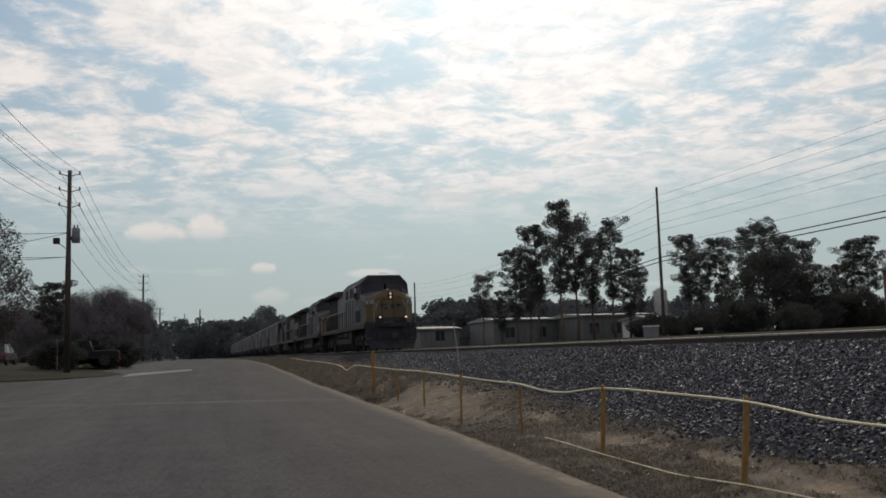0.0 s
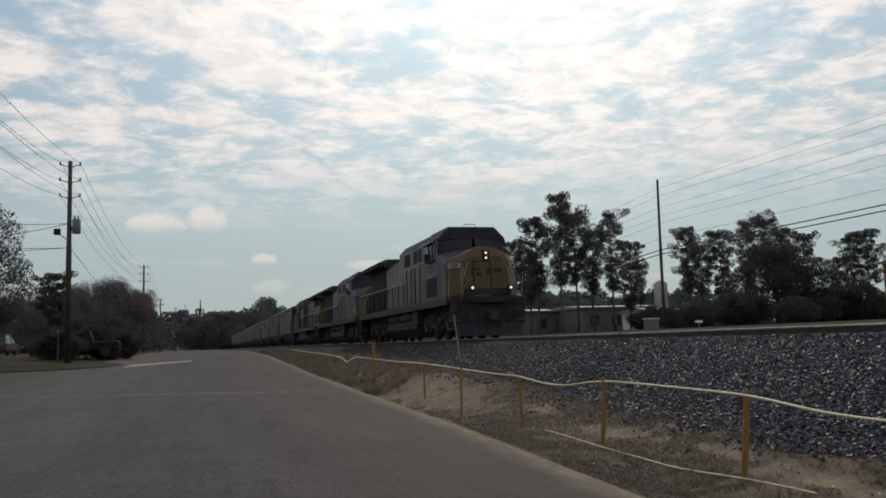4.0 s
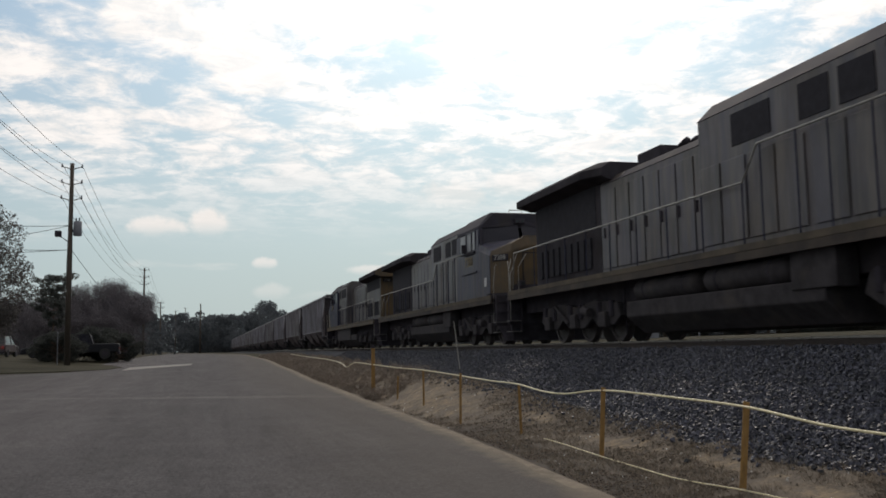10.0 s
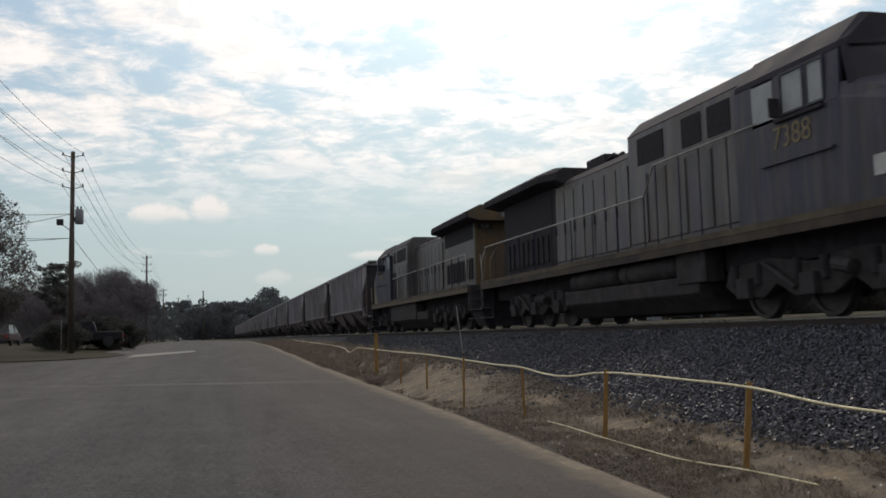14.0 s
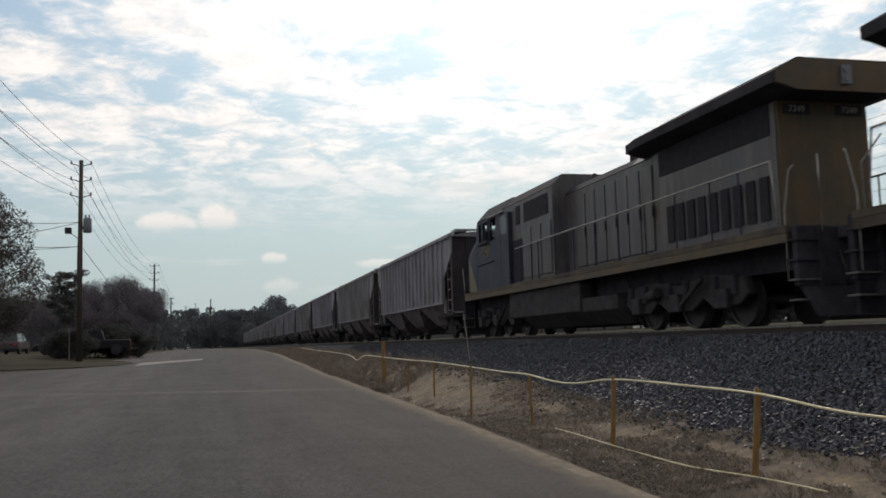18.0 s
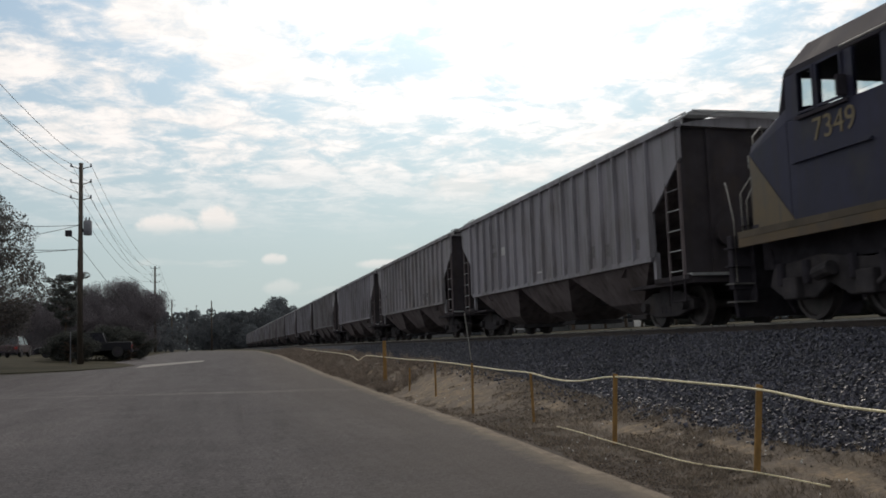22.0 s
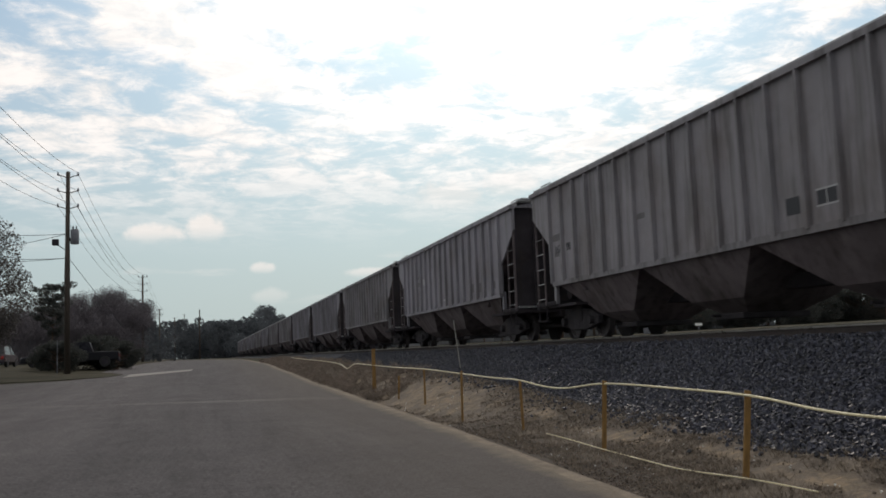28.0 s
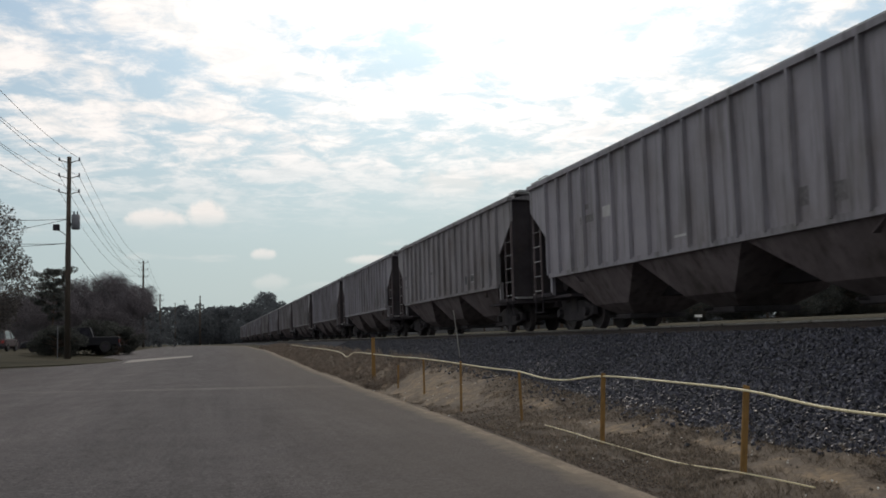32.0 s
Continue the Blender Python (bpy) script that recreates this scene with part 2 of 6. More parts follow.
MAT = dict(
    road=material("road_asphalt", (0.063, 0.0580, 0.0592), 0.88, var=0.16, scale=0.22, bump=0.8, bscale=50, dirt=(0.078, 0.070, 0.067), dirt_amt=0.2, dscale=0.5, grain=0.9, spec=0.12),
    concrete=material("pale_concrete", (0.22, 0.205, 0.185), 0.85, var=0.15, scale=2, bump=0.3),
    sand=material("road_edge_sand", (0.215, 0.178, 0.138), 0.95, var=0.3, scale=3, bump=0.5, bscale=60, dirt=(0.105, 0.088, 0.07), dirt_amt=0.4, dscale=2.0, grain=0.3, spec=0.1),
    soil=material("sandy_soil", (0.122, 0.102, 0.083), 0.95, var=0.5, scale=5.0, bump=1.0, bscale=14, dirt=(0.36, 0.27, 0.17), dirt_amt=0.20, dscale=0.75, grain=0.6, spec=0.1),
    grassy=material("far_grass_soil", (0.052, 0.048, 0.034), 0.95, var=0.35, scale=0.4, bump=0.6, bscale=8, dirt=(0.072, 0.060, 0.043), dirt_amt=0.35, dscale=0.25, grain=0.3, spec=0.03),
    ballast=material("ballast_bed", (0.040, 0.040, 0.048), 0.9, var=0.6, scale=22, bump=1.0, bscale=26),
    stone=material("ballast_stone", (0.037, 0.038, 0.052), 0.50, var=0.3, scale=12, island=0.85, spec=0.45),
    rail=material("rail_steel", (0.30, 0.27, 0.25), 0.32, metal=0.9, var=0.2, scale=5),
    railweb=material("rusty_rail_web", (0.045, 0.034, 0.03), 0.85, var=0.35, scale=9),
    tie=material("creosoted_tie", (0.06, 0.05, 0.042), 0.9, var=0.35, scale=3, stretch=(0.4, 4, 4), obj=0.3, bump=0.5, bscale=20),
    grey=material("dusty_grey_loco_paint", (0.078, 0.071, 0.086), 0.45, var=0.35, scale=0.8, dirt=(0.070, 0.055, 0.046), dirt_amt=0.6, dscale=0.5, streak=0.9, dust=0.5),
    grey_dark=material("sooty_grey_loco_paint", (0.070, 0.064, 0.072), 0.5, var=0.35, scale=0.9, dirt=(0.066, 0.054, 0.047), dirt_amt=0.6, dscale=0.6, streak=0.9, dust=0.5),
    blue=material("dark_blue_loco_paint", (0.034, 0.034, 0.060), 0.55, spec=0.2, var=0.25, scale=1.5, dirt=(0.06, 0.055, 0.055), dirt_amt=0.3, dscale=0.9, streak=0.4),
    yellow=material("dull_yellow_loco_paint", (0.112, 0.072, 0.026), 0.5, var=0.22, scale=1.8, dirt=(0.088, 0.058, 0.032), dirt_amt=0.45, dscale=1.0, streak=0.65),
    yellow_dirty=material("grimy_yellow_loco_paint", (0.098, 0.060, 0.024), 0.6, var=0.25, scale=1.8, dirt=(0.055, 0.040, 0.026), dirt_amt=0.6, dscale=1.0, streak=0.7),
    wing=material("sooty_radiator_paint", (0.052, 0.047, 0.054), 0.9, var=0.35, scale=1.0, spec=0.06, dirt=(0.040, 0.034, 0.035), dirt_amt=0.4, dscale=0.7, streak=0.5),
    stripe=material("dusty_tan_stripe", (0.105, 0.084, 0.062), 0.75, var=0.3, scale=1.5, spec=0.2, dirt=(0.050, 0.042, 0.038), dirt_amt=0.5, dscale=0.8),
    tread=material("worn_step_edge", (0.115, 0.108, 0.104), 0.7, var=0.3, scale=8),
    black=material("grimy_black_steel", (0.046, 0.041, 0.049), 0.85, var=0.35, scale=3, spec=0.10, dirt=(0.060, 0.050, 0.050), dirt_amt=0.3, dscale=1.4),
    truck=material("oily_truck_steel", (0.046, 0.041, 0.044), 0.85, var=0.4, scale=3, spec=0.2, dirt=(0.078, 0.064, 0.058), dirt_amt=0.3, dscale=1.6),
    wheel=material("wheel_steel", (0.070, 0.060, 0.060), 0.7, metal=0.2, var=0.3, scale=5),
    handrail=material("worn_pale_handrail", (0.30, 0.285, 0.26), 0.5, var=0.25, scale=8),
    # dark colour for seams and screens, and for shade inside openings
    dark=material("dark_gaps_and_recess_shade", (0.032, 0.030, 0.036), 0.85, var=0.3, scale=5, spec=0.2),
    lens=material("lit_lamp_lens", (0.9, 0.8, 0.7), 0.2, emit=(1.0, 0.62, 0.50, 1.0)),
    numbox=material("number_board", (0.30, 0.29, 0.27), 0.5, var=0.1, scale=3),
    ink=material("dark_lettering", (0.03, 0.03, 0.035), 0.6),
    pale_ink=material("yellow_lettering", (0.19, 0.145, 0.075), 0.6, var=0.25, scale=5),
    hopper=material("hopper_grey_paint", (0.264, 0.248, 0.274), 0.65, var=0.16, scale=0.7, dirt=(0.185, 0.165, 0.165), dirt_amt=0.45, dscale=0.45, streak=0.62, obj=0.10),
    hopper_b=material("hopper_tan_grey_paint", (0.252, 0.235, 0.248), 0.7, var=0.18, scale=0.7, dirt=(0.170, 0.146, 0.140), dirt_amt=0.48, dscale=0.45, streak=0.65, obj=0.10),
    # base set dark to hold the car ends' shade; brown patches are grime
    hopper_end=material("shaded_hopper_end_grime", (0.047, 0.041, 0.046), 0.9, var=0.35, scale=1.0, spec=0.10, dirt=(0.070, 0.056, 0.052), dirt_amt=0.35, streak=0.4),
    galv=material("galvanised_grating", (0.40, 0.40, 0.40), 0.5, metal=0.5, var=0.2, scale=5),
    stain=material("faded_stencil_paint", (0.155, 0.145, 0.15), 0.8, var=0.4, scale=14),
    pole=material("weathered_pole_wood", (0.085, 0.068, 0.055), 0.9, var=0.3, scale=3, stretch=(6, 6, 0.5), bump=0.4),
    wire=material("cable", (0.03, 0.03, 0.032), 0.7),
    can=material("transformer_grey", (0.15, 0.155, 0.175), 0.5, var=0.15, scale=3),
    stake=material("orange_stake_wood", (0.26, 0.145, 0.045), 0.8, var=0.3, scale=6, stretch=(5, 5, 1), dirt=(0.13, 0.085, 0.045), dirt_amt=0.3),
    rope=material("yellow_nylon_rope", (0.78, 0.68, 0.42), 0.35, var=0.12, scale=60, bump=0.4, bscale=160),
    bark=material("pine_bark", (0.115, 0.085, 0.065), 0.9, var=0.4, scale=5, stretch=(4, 4, 0.8), bump=0.7),
    pine=material("pine_needles", (0.108, 0.114, 0.108), 0.9, var=0.3, scale=2, island=0.35, spec=0.08, thin=0.5),
    leaf=material("evergreen_leaves", (0.074, 0.078, 0.072), 0.9, var=0.3, scale=2, island=0.3, spec=0.08, thin=0.45),
    twig=material("bare_grey_twigs", (0.160, 0.144, 0.154), 0.95, var=0.2, scale=1, island=0.15, spec=0.05),
    # distance haze is mixed into this pale bluish foliage colour
    hazed_fartree=material("far_woods", (0.115, 0.125, 0.135), 0.95, var=0.2, scale=0.05, island=0.15, spec=0.03, thin=0.35),
    drygrass=material("dry_grass", (0.220, 0.182, 0.142), 0.9, var=0.3, scale=3, island=0.4, thin=0.4),
    litter=material("white_litter_glints", (0.75, 0.74, 0.70), 0.6, island=0.15),
    brick=material("red_brown_brick", (0.22, 0.10, 0.075), 0.85, var=0.25, scale=6, bump=0.3),
    # siding grey is lowered to include the shade of the trees
    siding=material("shaded_metal_siding", (0.135, 0.137, 0.140), 0.6, var=0.12, scale=0.6, streak=0.5),
    roofing=material("grey_roofing", (0.20, 0.20, 0.20), 0.6, var=0.15, scale=1),
    glass=material("dark_window_glass", (0.03, 0.035, 0.04), 0.08, var=0.1, scale=1),
    car_black=material("black_car_paint", (0.018, 0.018, 0.022), 0.5, var=0.1, scale=1, spec=0.15),
    car_silver=material("silver_car_paint", (0.55, 0.56, 0.58), 0.3, metal=0.5, var=0.05, scale=1),
    car_maroon=material("dark_maroon_car_paint", (0.055, 0.03, 0.034), 0.3, var=0.1, scale=1),
    tyre=material("tyre_rubber", (0.025, 0.025, 0.025), 0.85, var=0.2, scale=6),
    red_lens=material("red_tail_lens", (0.35, 0.02, 0.015), 0.25),
    litter_leaf=material("dead_leaf_litter", (0.150, 0.120, 0.095), 0.9, var=0.3, scale=3, island=0.5, thin=0.3),
    tinted=material("dark_tinted_glass", (0.028, 0.027, 0.036), 0.3, var=0.1, scale=1, spec=0.2),
    faded_white=material("faded_white_paint", (0.50, 0.49, 0.49), 0.75, var=0.15, scale=6, dirt=(0.3, 0.27, 0.26), dirt_amt=0.4, dscale=3),
    tan_grime=material("grimy_tan_sill", (0.070, 0.055, 0.045), 0.7, var=0.35, scale=1.5, spec=0.2, dirt=(0.036, 0.030, 0.030), dirt_amt=0.55, dscale=0.9),
    soot=material("sooty_roof_paint", (0.040, 0.037, 0.047), 0.8, var=0.3, scale=1.4, spec=0.15, dirt=(0.056, 0.048, 0.046), dirt_amt=0.4, dscale=0.8),
    bay=material("dusty_discharge_bay", (0.172, 0.142, 0.146), 0.85, var=0.25, scale=0.9, spec=0.2, dirt=(0.080, 0.064, 0.061), dirt_amt=0.5, dscale=0.7, streak=0.65),
    clod=material("earth_clods", (0.135, 0.108, 0.086), 0.95, var=0.3, scale=9, island=0.4),
    winter_leaf=material("brown_green_winter_leaves", (0.105, 0.098, 0.094), 0.9, var=0.3, scale=2, island=0.35, spec=0.08, thin=0.45),
    weed=material("dead_brown_weeds", (0.205, 0.168, 0.138), 0.9, var=0.3, scale=2, island=0.4, thin=0.4),
    cab_blue=material("faded_blue_cab_paint", (0.056, 0.055, 0.082), 0.5, spec=0.25, var=0.25, scale=1.0, dirt=(0.056, 0.050, 0.050), dirt_amt=0.45, dscale=0.7, streak=0.7, dust=0.3),
    # opaque pale grey put into the cab panes to brighten them
    pale_pane=material("pale_window_pane", (0.30, 0.31, 0.32), 0.5, var=0.15, scale=2),
    white_paint=material("white_paint", (0.78, 0.77, 0.74), 0.6, var=0.08, scale=3),
)


def road_marks(mt):
    """Older, paler asphalt: a worn seam across the road and the entrance of the lot."""
    nt = mt.node_tree
    L = nt.links.new
    b = nt.nodes["Principled BSDF"]
    src = b.inputs["Base Color"].links[0].from_socket

    def m(op, a, c):
        n = nt.nodes.new("ShaderNodeMath")
        n.operation = op
        for i, v in enumerate((a, c)):
            if isinstance(v, (int, float)):
                n.inputs[i].default_value = v
            else:
                L(v, n.inputs[i])
        return n.outputs[0]

    def soft(x, lo, hi):
        n = nt.nodes.new("ShaderNodeMapRange")
        n.interpolation_type = "SMOOTHSTEP"
        L(x, n.inputs[0])
        n.inputs[1].default_value, n.inputs[2].default_value = lo, hi
        return n.outputs[0]

    tc = nt.nodes.new("ShaderNodeTexCoord")
    sp = nt.nodes.new("ShaderNodeSeparateXYZ")
    L(tc.outputs["Object"], sp.inputs[0])
    nz = nt.nodes.new("ShaderNodeTexNoise")
    L(tc.outputs["Object"], nz.inputs["Vector"])
    nz.inputs["Scale"].default_value, nz.inputs["Detail"].default_value = 0.9, 6
    wob = m("SUBTRACT", nz.outputs[0], 0.5)
    x, y = sp.outputs[0], sp.outputs[1]
    seam = m("ABSOLUTE", m("ADD", m("ADD", y, m("MULTIPLY", x, 0.34)), m("ADD", m("MULTIPLY", wob, 1.2), -28.9)), 0)
    seam = soft(seam, 0.75, 0.15)
    side = m("ADD", m("ADD", x, m("MULTIPLY", wob, 1.6)), m("MULTIPLY", m("ABSOLUTE", m("SUBTRACT", y, 30), 0), 0.012))
    lot = m("MULTIPLY", soft(side, -1.7, -2.9), 0.32)
    mask = m("MAXIMUM", m("MULTIPLY", seam, 0.9), lot)
    along = nt.nodes.new("ShaderNodeMapping")
    L(tc.outputs["Object"], along.inputs[0])
    along.inputs["Scale"].default_value = (1, 0.10, 1)
    for sc, amt, way in ((0.9, 0.55, along.outputs[0]), (4.0, 0.30, along.outputs[0]), (0.6, 0.35, tc.outputs["Object"]), (9.0, 0.5, tc.outputs["Object"]), (30.0, 1.5, tc.outputs["Object"])):
        mo = nt.nodes.new("ShaderNodeTexNoise")
        L(way, mo.inputs["Vector"])
        mo.inputs["Scale"].default_value, mo.inputs["Detail"].default_value, mo.inputs["Roughness"].default_value = sc, 9, 0.72
        hv = nt.nodes.new("ShaderNodeHueSaturation")
        L(m("ADD", m("MULTIPLY", m("SUBTRACT", mo.outputs[0], 0.5), 2.0 * amt), 1.0), hv.inputs["Value"])
        L(src, hv.inputs["Color"])
        src = hv.outputs[0]
    mx = nt.nodes.new("ShaderNodeMix")
    mx.data_type, mx.blend_type = "RGBA", "MULTIPLY"
    L(mask, mx.inputs[0])
    L(src, mx.inputs[6])
    mx.inputs[7].default_value = (1.48, 1.45, 1.42, 1)
    # dust blown in from the bank: a broad veil and a sandy fringe along the right edge
    fe = nt.nodes.new("ShaderNodeAttribute")
    fe.attribute_name = "from_edge"
    nf = nt.nodes.new("ShaderNodeTexNoise")
    L(tc.outputs["Object"], nf.inputs["Vector"])
    nf.inputs["Scale"].default_value, nf.inputs["Detail"].default_value, nf.inputs["Roughness"].default_value = 2.2, 8, 0.7
    fine = m("SUBTRACT", nf.outputs[0], 0.5)
    c = mx.outputs[2]
    for dist, lo, hi, amt, col in ((m("ADD", fe.outputs["Fac"], m("MULTIPLY", wob, 1.6)), 4.2, 0.2, 0.50, (0.128, 0.110, 0.093, 1)),
                                   (m("ADD", fe.outputs["Fac"], m("MULTIPLY", fine, 0.75)), 0.44, 0.06, 0.85, (0.215, 0.178, 0.138, 1))):
        du = nt.nodes.new("ShaderNodeMix")
        du.data_type = "RGBA"
        L(m("MULTIPLY", soft(dist, lo, hi), amt), du.inputs[0])
        L(c, du.inputs[6])
        du.inputs[7].default_value = col
        c = du.outputs[2]
    L(c, b.inputs["Base Color"])


road_marks(MAT["road"])
# bare sand on the bank: x, y, half width, half length
SAND = ((5.15, 21.6, 0.95, 5.0), (5.65, 15.6, 0.30, 1.0), (5.62, 12.2, 0.26, 2.0), (5.50, 7.2, 0.24, 1.6), (5.75, 9.6, 0.16, 1.0), (5.6, 28.0, 0.5, 2.5), (4.8, 26.5, 0.35, 2.2), (5.3, 32.0, 0.4, 3.0))


def sandy(x, y):
    """1 in the heart of a bare patch, 0 at its rim, less outside."""
    return max(1 - math.hypot((x - a) / u, (y - b) / v) for a, b, u, v in SAND)


def soil_marks(mt):
    """Bare sand patches and a darker mulch along the road, over the brown soil."""
    nt = mt.node_tree
    L = nt.links.new
    b = nt.nodes["Principled BSDF"]
    src = b.inputs["Base Color"].links[0].from_socket

    def m(op, a, c):
        n = nt.nodes.new("ShaderNodeMath")
        n.operation = op
        for i, v in enumerate((a, c)):
            if isinstance(v, (int, float)):
                n.inputs[i].default_value = v
            else:
                L(v, n.inputs[i])
        return n.outputs[0]

    def nz(scale, detail):
        n = nt.nodes.new("ShaderNodeTexNoise")
        L(tc.outputs["Object"], n.inputs["Vector"])
        n.inputs["Scale"].default_value, n.inputs["Detail"].default_value, n.inputs["Roughness"].default_value = scale, detail, 0.68
        return n.outputs[0]

    def soft(x, lo, hi, top):
        n = nt.nodes.new("ShaderNodeMapRange")
        n.interpolation_type = "SMOOTHSTEP"
        L(x, n.inputs[0])
        for i, v in enumerate((lo, hi, 0.0, top)):
            n.inputs[i + 1].default_value = v
        return n.outputs[0]

    def over(f, low, col):
        n = nt.nodes.new("ShaderNodeMix")
        n.data_type = "RGBA"
        L(f, n.inputs[0])
        L(low, n.inputs[6])
        if isinstance(col, tuple):
            n.inputs[7].default_value = (*col, 1)
        else:
            L(col, n.inputs[7])
        return n.outputs[2]

    tc = nt.nodes.new("ShaderNodeTexCoord")
    sp = nt.nodes.new("ShaderNodeSeparateXYZ")
    L(tc.outputs["Object"], sp.inputs[0])
    x, y = sp.outputs[0], sp.outputs[1]
    wob = m("MULTIPLY", m("SUBTRACT", nz(2.6, 10), 0.5), 6.0)
    near = None
    for a, c, u, v in SAND:
        du, dv = m("DIVIDE", m("SUBTRACT", x, a), u), m("DIVIDE", m("SUBTRACT", y, c), v)
        d = m("SQRT", m("ADD", m("MULTIPLY", du, du), m("MULTIPLY", dv, dv)), 0)
        near = d if near is None else m("MINIMUM", near, d)
    bare = soft(m("ADD", near, wob), 1.05, 0.1, 0.72)
    sand = over(soft(nz(9, 6), 0.35, 0.70, 1.0), src, (0.370, 0.275, 0.172))
    c = over(bare, src, sand)
    mulch = m("MULTIPLY", soft(m("ADD", m("SUBTRACT", x, m("MULTIPLY", y, 0.035)), m("MULTIPLY", wob, 0.2)), 4.55, 4.05, 0.55), soft(y, 19.0, 14.0, 1.0))
    c = over(mulch, c, (0.058, 0.050, 0.045))
    L(c, b.inputs["Base Color"])


soil_marks(MAT["soil"])


def clear_glass():
    mt = bpy.data.materials.new("clear_cab_glass")
    mt.use_nodes = True
    b = mt.node_tree.nodes["Principled BSDF"]
    b.inputs["Base Color"].default_value = (0.75, 0.8, 0.8, 1)
    b.inputs["Transmission Weight"].default_value, b.inputs["Roughness"].default_value, b.inputs["IOR"].default_value = 1.0, 0.02, 1.02
    return mt


MAT["clear"] = clear_glass()


# ---- mesh tools ----
class Mesh:
    def __init__(self):
        self.v, self.f = [], []

    def add(self, verts, faces):
        o = len(self.v)
        self.v += [tuple(p) for p in verts]
        self.f += [tuple(i + o for i in q) for q in faces]
        return self

    def box(self, x0, x1, y0, y1, z0, z1):
        return self.add([(x, y, z) for z in (z0, z1) for y in (y0, y1) for x in (x0, x1)],
                        [(0, 2, 3, 1), (4, 5, 7, 6), (0, 1, 5, 4), (2, 6, 7, 3), (0, 4, 6, 2), (1, 3, 7, 5)])

    def loft(self, rings, cap=True):
        """rings: equal-length loops of points, joined one to the next."""
        n = len(rings[0])
        fs = []
        for i in range(len(rings) - 1):
            for j in range(n):
                a, b = i * n + j, i * n + (j + 1) % n
                fs.append((a, b, b + n, a + n))
        if cap:
            fs += [tuple(range(n - 1, -1, -1)), tuple(range((len(rings) - 1) * n, len(rings) * n))]
        return self.add([p for r in rings for p in r], fs)

    def prism_x(self, prof, x0, x1):
        return self.loft([[(x, y, z) for y, z in prof] for x in (x0, x1)])

    def prism_y(self, prof, y0, y1):
        return self.loft([[(x, y, z) for x, z in prof] for y in (y0, y1)])

    def prism_z(self, prof, z0, z1):
        return self.loft([[(x, y, z) for x, y in prof] for z in (z0, z1)])

    def tube(self, pts, r, n=6):
        pts = [Vector(p) for p in pts]
        rings = []
        for i, p in enumerate(pts):
            d = (pts[min(i + 1, len(pts) - 1)] - pts[max(i - 1, 0)]).normalized()
            u = d.cross(Vector((0, 0, 1)))
            u = u.normalized() if u.length > 1e-3 else Vector((1, 0, 0))
            w = u.cross(d)
            rr = r[i] if isinstance(r, (list, tuple)) else r
            rings.append([p + (u * math.cos(a) + w * math.sin(a)) * rr for a in [2 * math.pi * k / n for k in range(n)]])
        return self.loft(rings)

    def cyl(self, a, b, r, n=12):
        return self.tube([a, b], r, n)

    def obj(self, name, mat, smooth=False):
        me = bpy.data.meshes.new(name)
        me.from_pydata(self.v, [], self.f)
        me.materials.append(MAT[mat] if isinstance(mat, str) else mat)
        bm = bmesh.new()
        bm.from_mesh(me)
        bmesh.ops.recalc_face_normals(bm, faces=bm.faces)
        bm.to_mesh(me)
        bm.free()
        if smooth:
            me.shade_smooth()
        return new(name, me)


def part(name, mesh, mat, parent, label="", smooth=False, bevel=0.0):
    ob = mesh.obj(name, mat, smooth)
    ob.parent = parent
    if bevel:
        mod = ob.modifiers.new("edge", "BEVEL")
        mod.width, mod.segments, mod.limit_method, mod.angle_limit = bevel, 2, "ANGLE", radians(40)
    if label:
        ob["label"] = label
    return ob


def thing(name, label, category, group="", kind=""):
    return tagged(new(name), label, category, group, kind)


def bulk(name, verts, faces, mat, parent=None, smooth=False):
    me = bpy.data.meshes.new(name)
    me.from_pydata(verts.tolist() if hasattr(verts, "tolist") else verts, [], faces.tolist() if hasattr(faces, "tolist") else faces)
    me.materials.append(MAT[mat])
    if smooth:
        me.shade_smooth()
    ob = new(name, me)
    ob.parent = parent
    return ob


def text_part(name, body, size, m, mat, parent, label=""):
    cu = bpy.data.curves.new(name, "FONT")
    cu.body, cu.size, cu.align_x, cu.align_y, cu.extrude = body, size, "CENTER", "CENTER", 0.004
    tmp = bpy.data.objects.new(name, cu)
    scene.collection.objects.link(tmp)
    me = bpy.data.meshes.new_from_object(tmp.evaluated_get(bpy.context.evaluated_depsgraph_get()))
    bpy.data.objects.remove(tmp)
    me.materials.clear()
    me.materials.append(MAT[mat])
    ob = new(name, me)
    ob.parent, ob.matrix_basis = parent, m
    if label:
        ob["label"] = label
    return ob


# ---- terrain ----
def lerp_table(x, tab):
    if x <= tab[0][0]:
        return tab[0][1]
    for (a, u), (b, w) in zip(tab, tab[1:]):
        if x <= b:
            s = (x - a) / (b - a)
            s = s * s * (3 - 2 * s) * 0.5 + s * 0.5
            return u + (w - u) * s
    return tab[-1][1]


ROAD_RISE = [(-60, 0), (18, 0), (38, 0.2), (52, 0.45), (75, 0.85), (123, 1.12), (200, 1.3), (600, 1.35), (3000, 1.3)]


BANK = [(-20, 0.31), (10, 0.31), (14, 0.35), (18, 0.50), (22, 0.70), (28, 0.78), (50, 0.98), (75, 1.12), (123, 1.25), (600, 1.4)]


def road_z(y):
    return lerp_table(y, ROAD_RISE)


def road_shift(y):
    """The road drifts a little to the right, then bends away to the left past the far pole."""
    return 0.0 if y < 110 else -0.0016 * (y - 110) ** 2 if y < 260 else -36 - 0.48 * (y - 260)


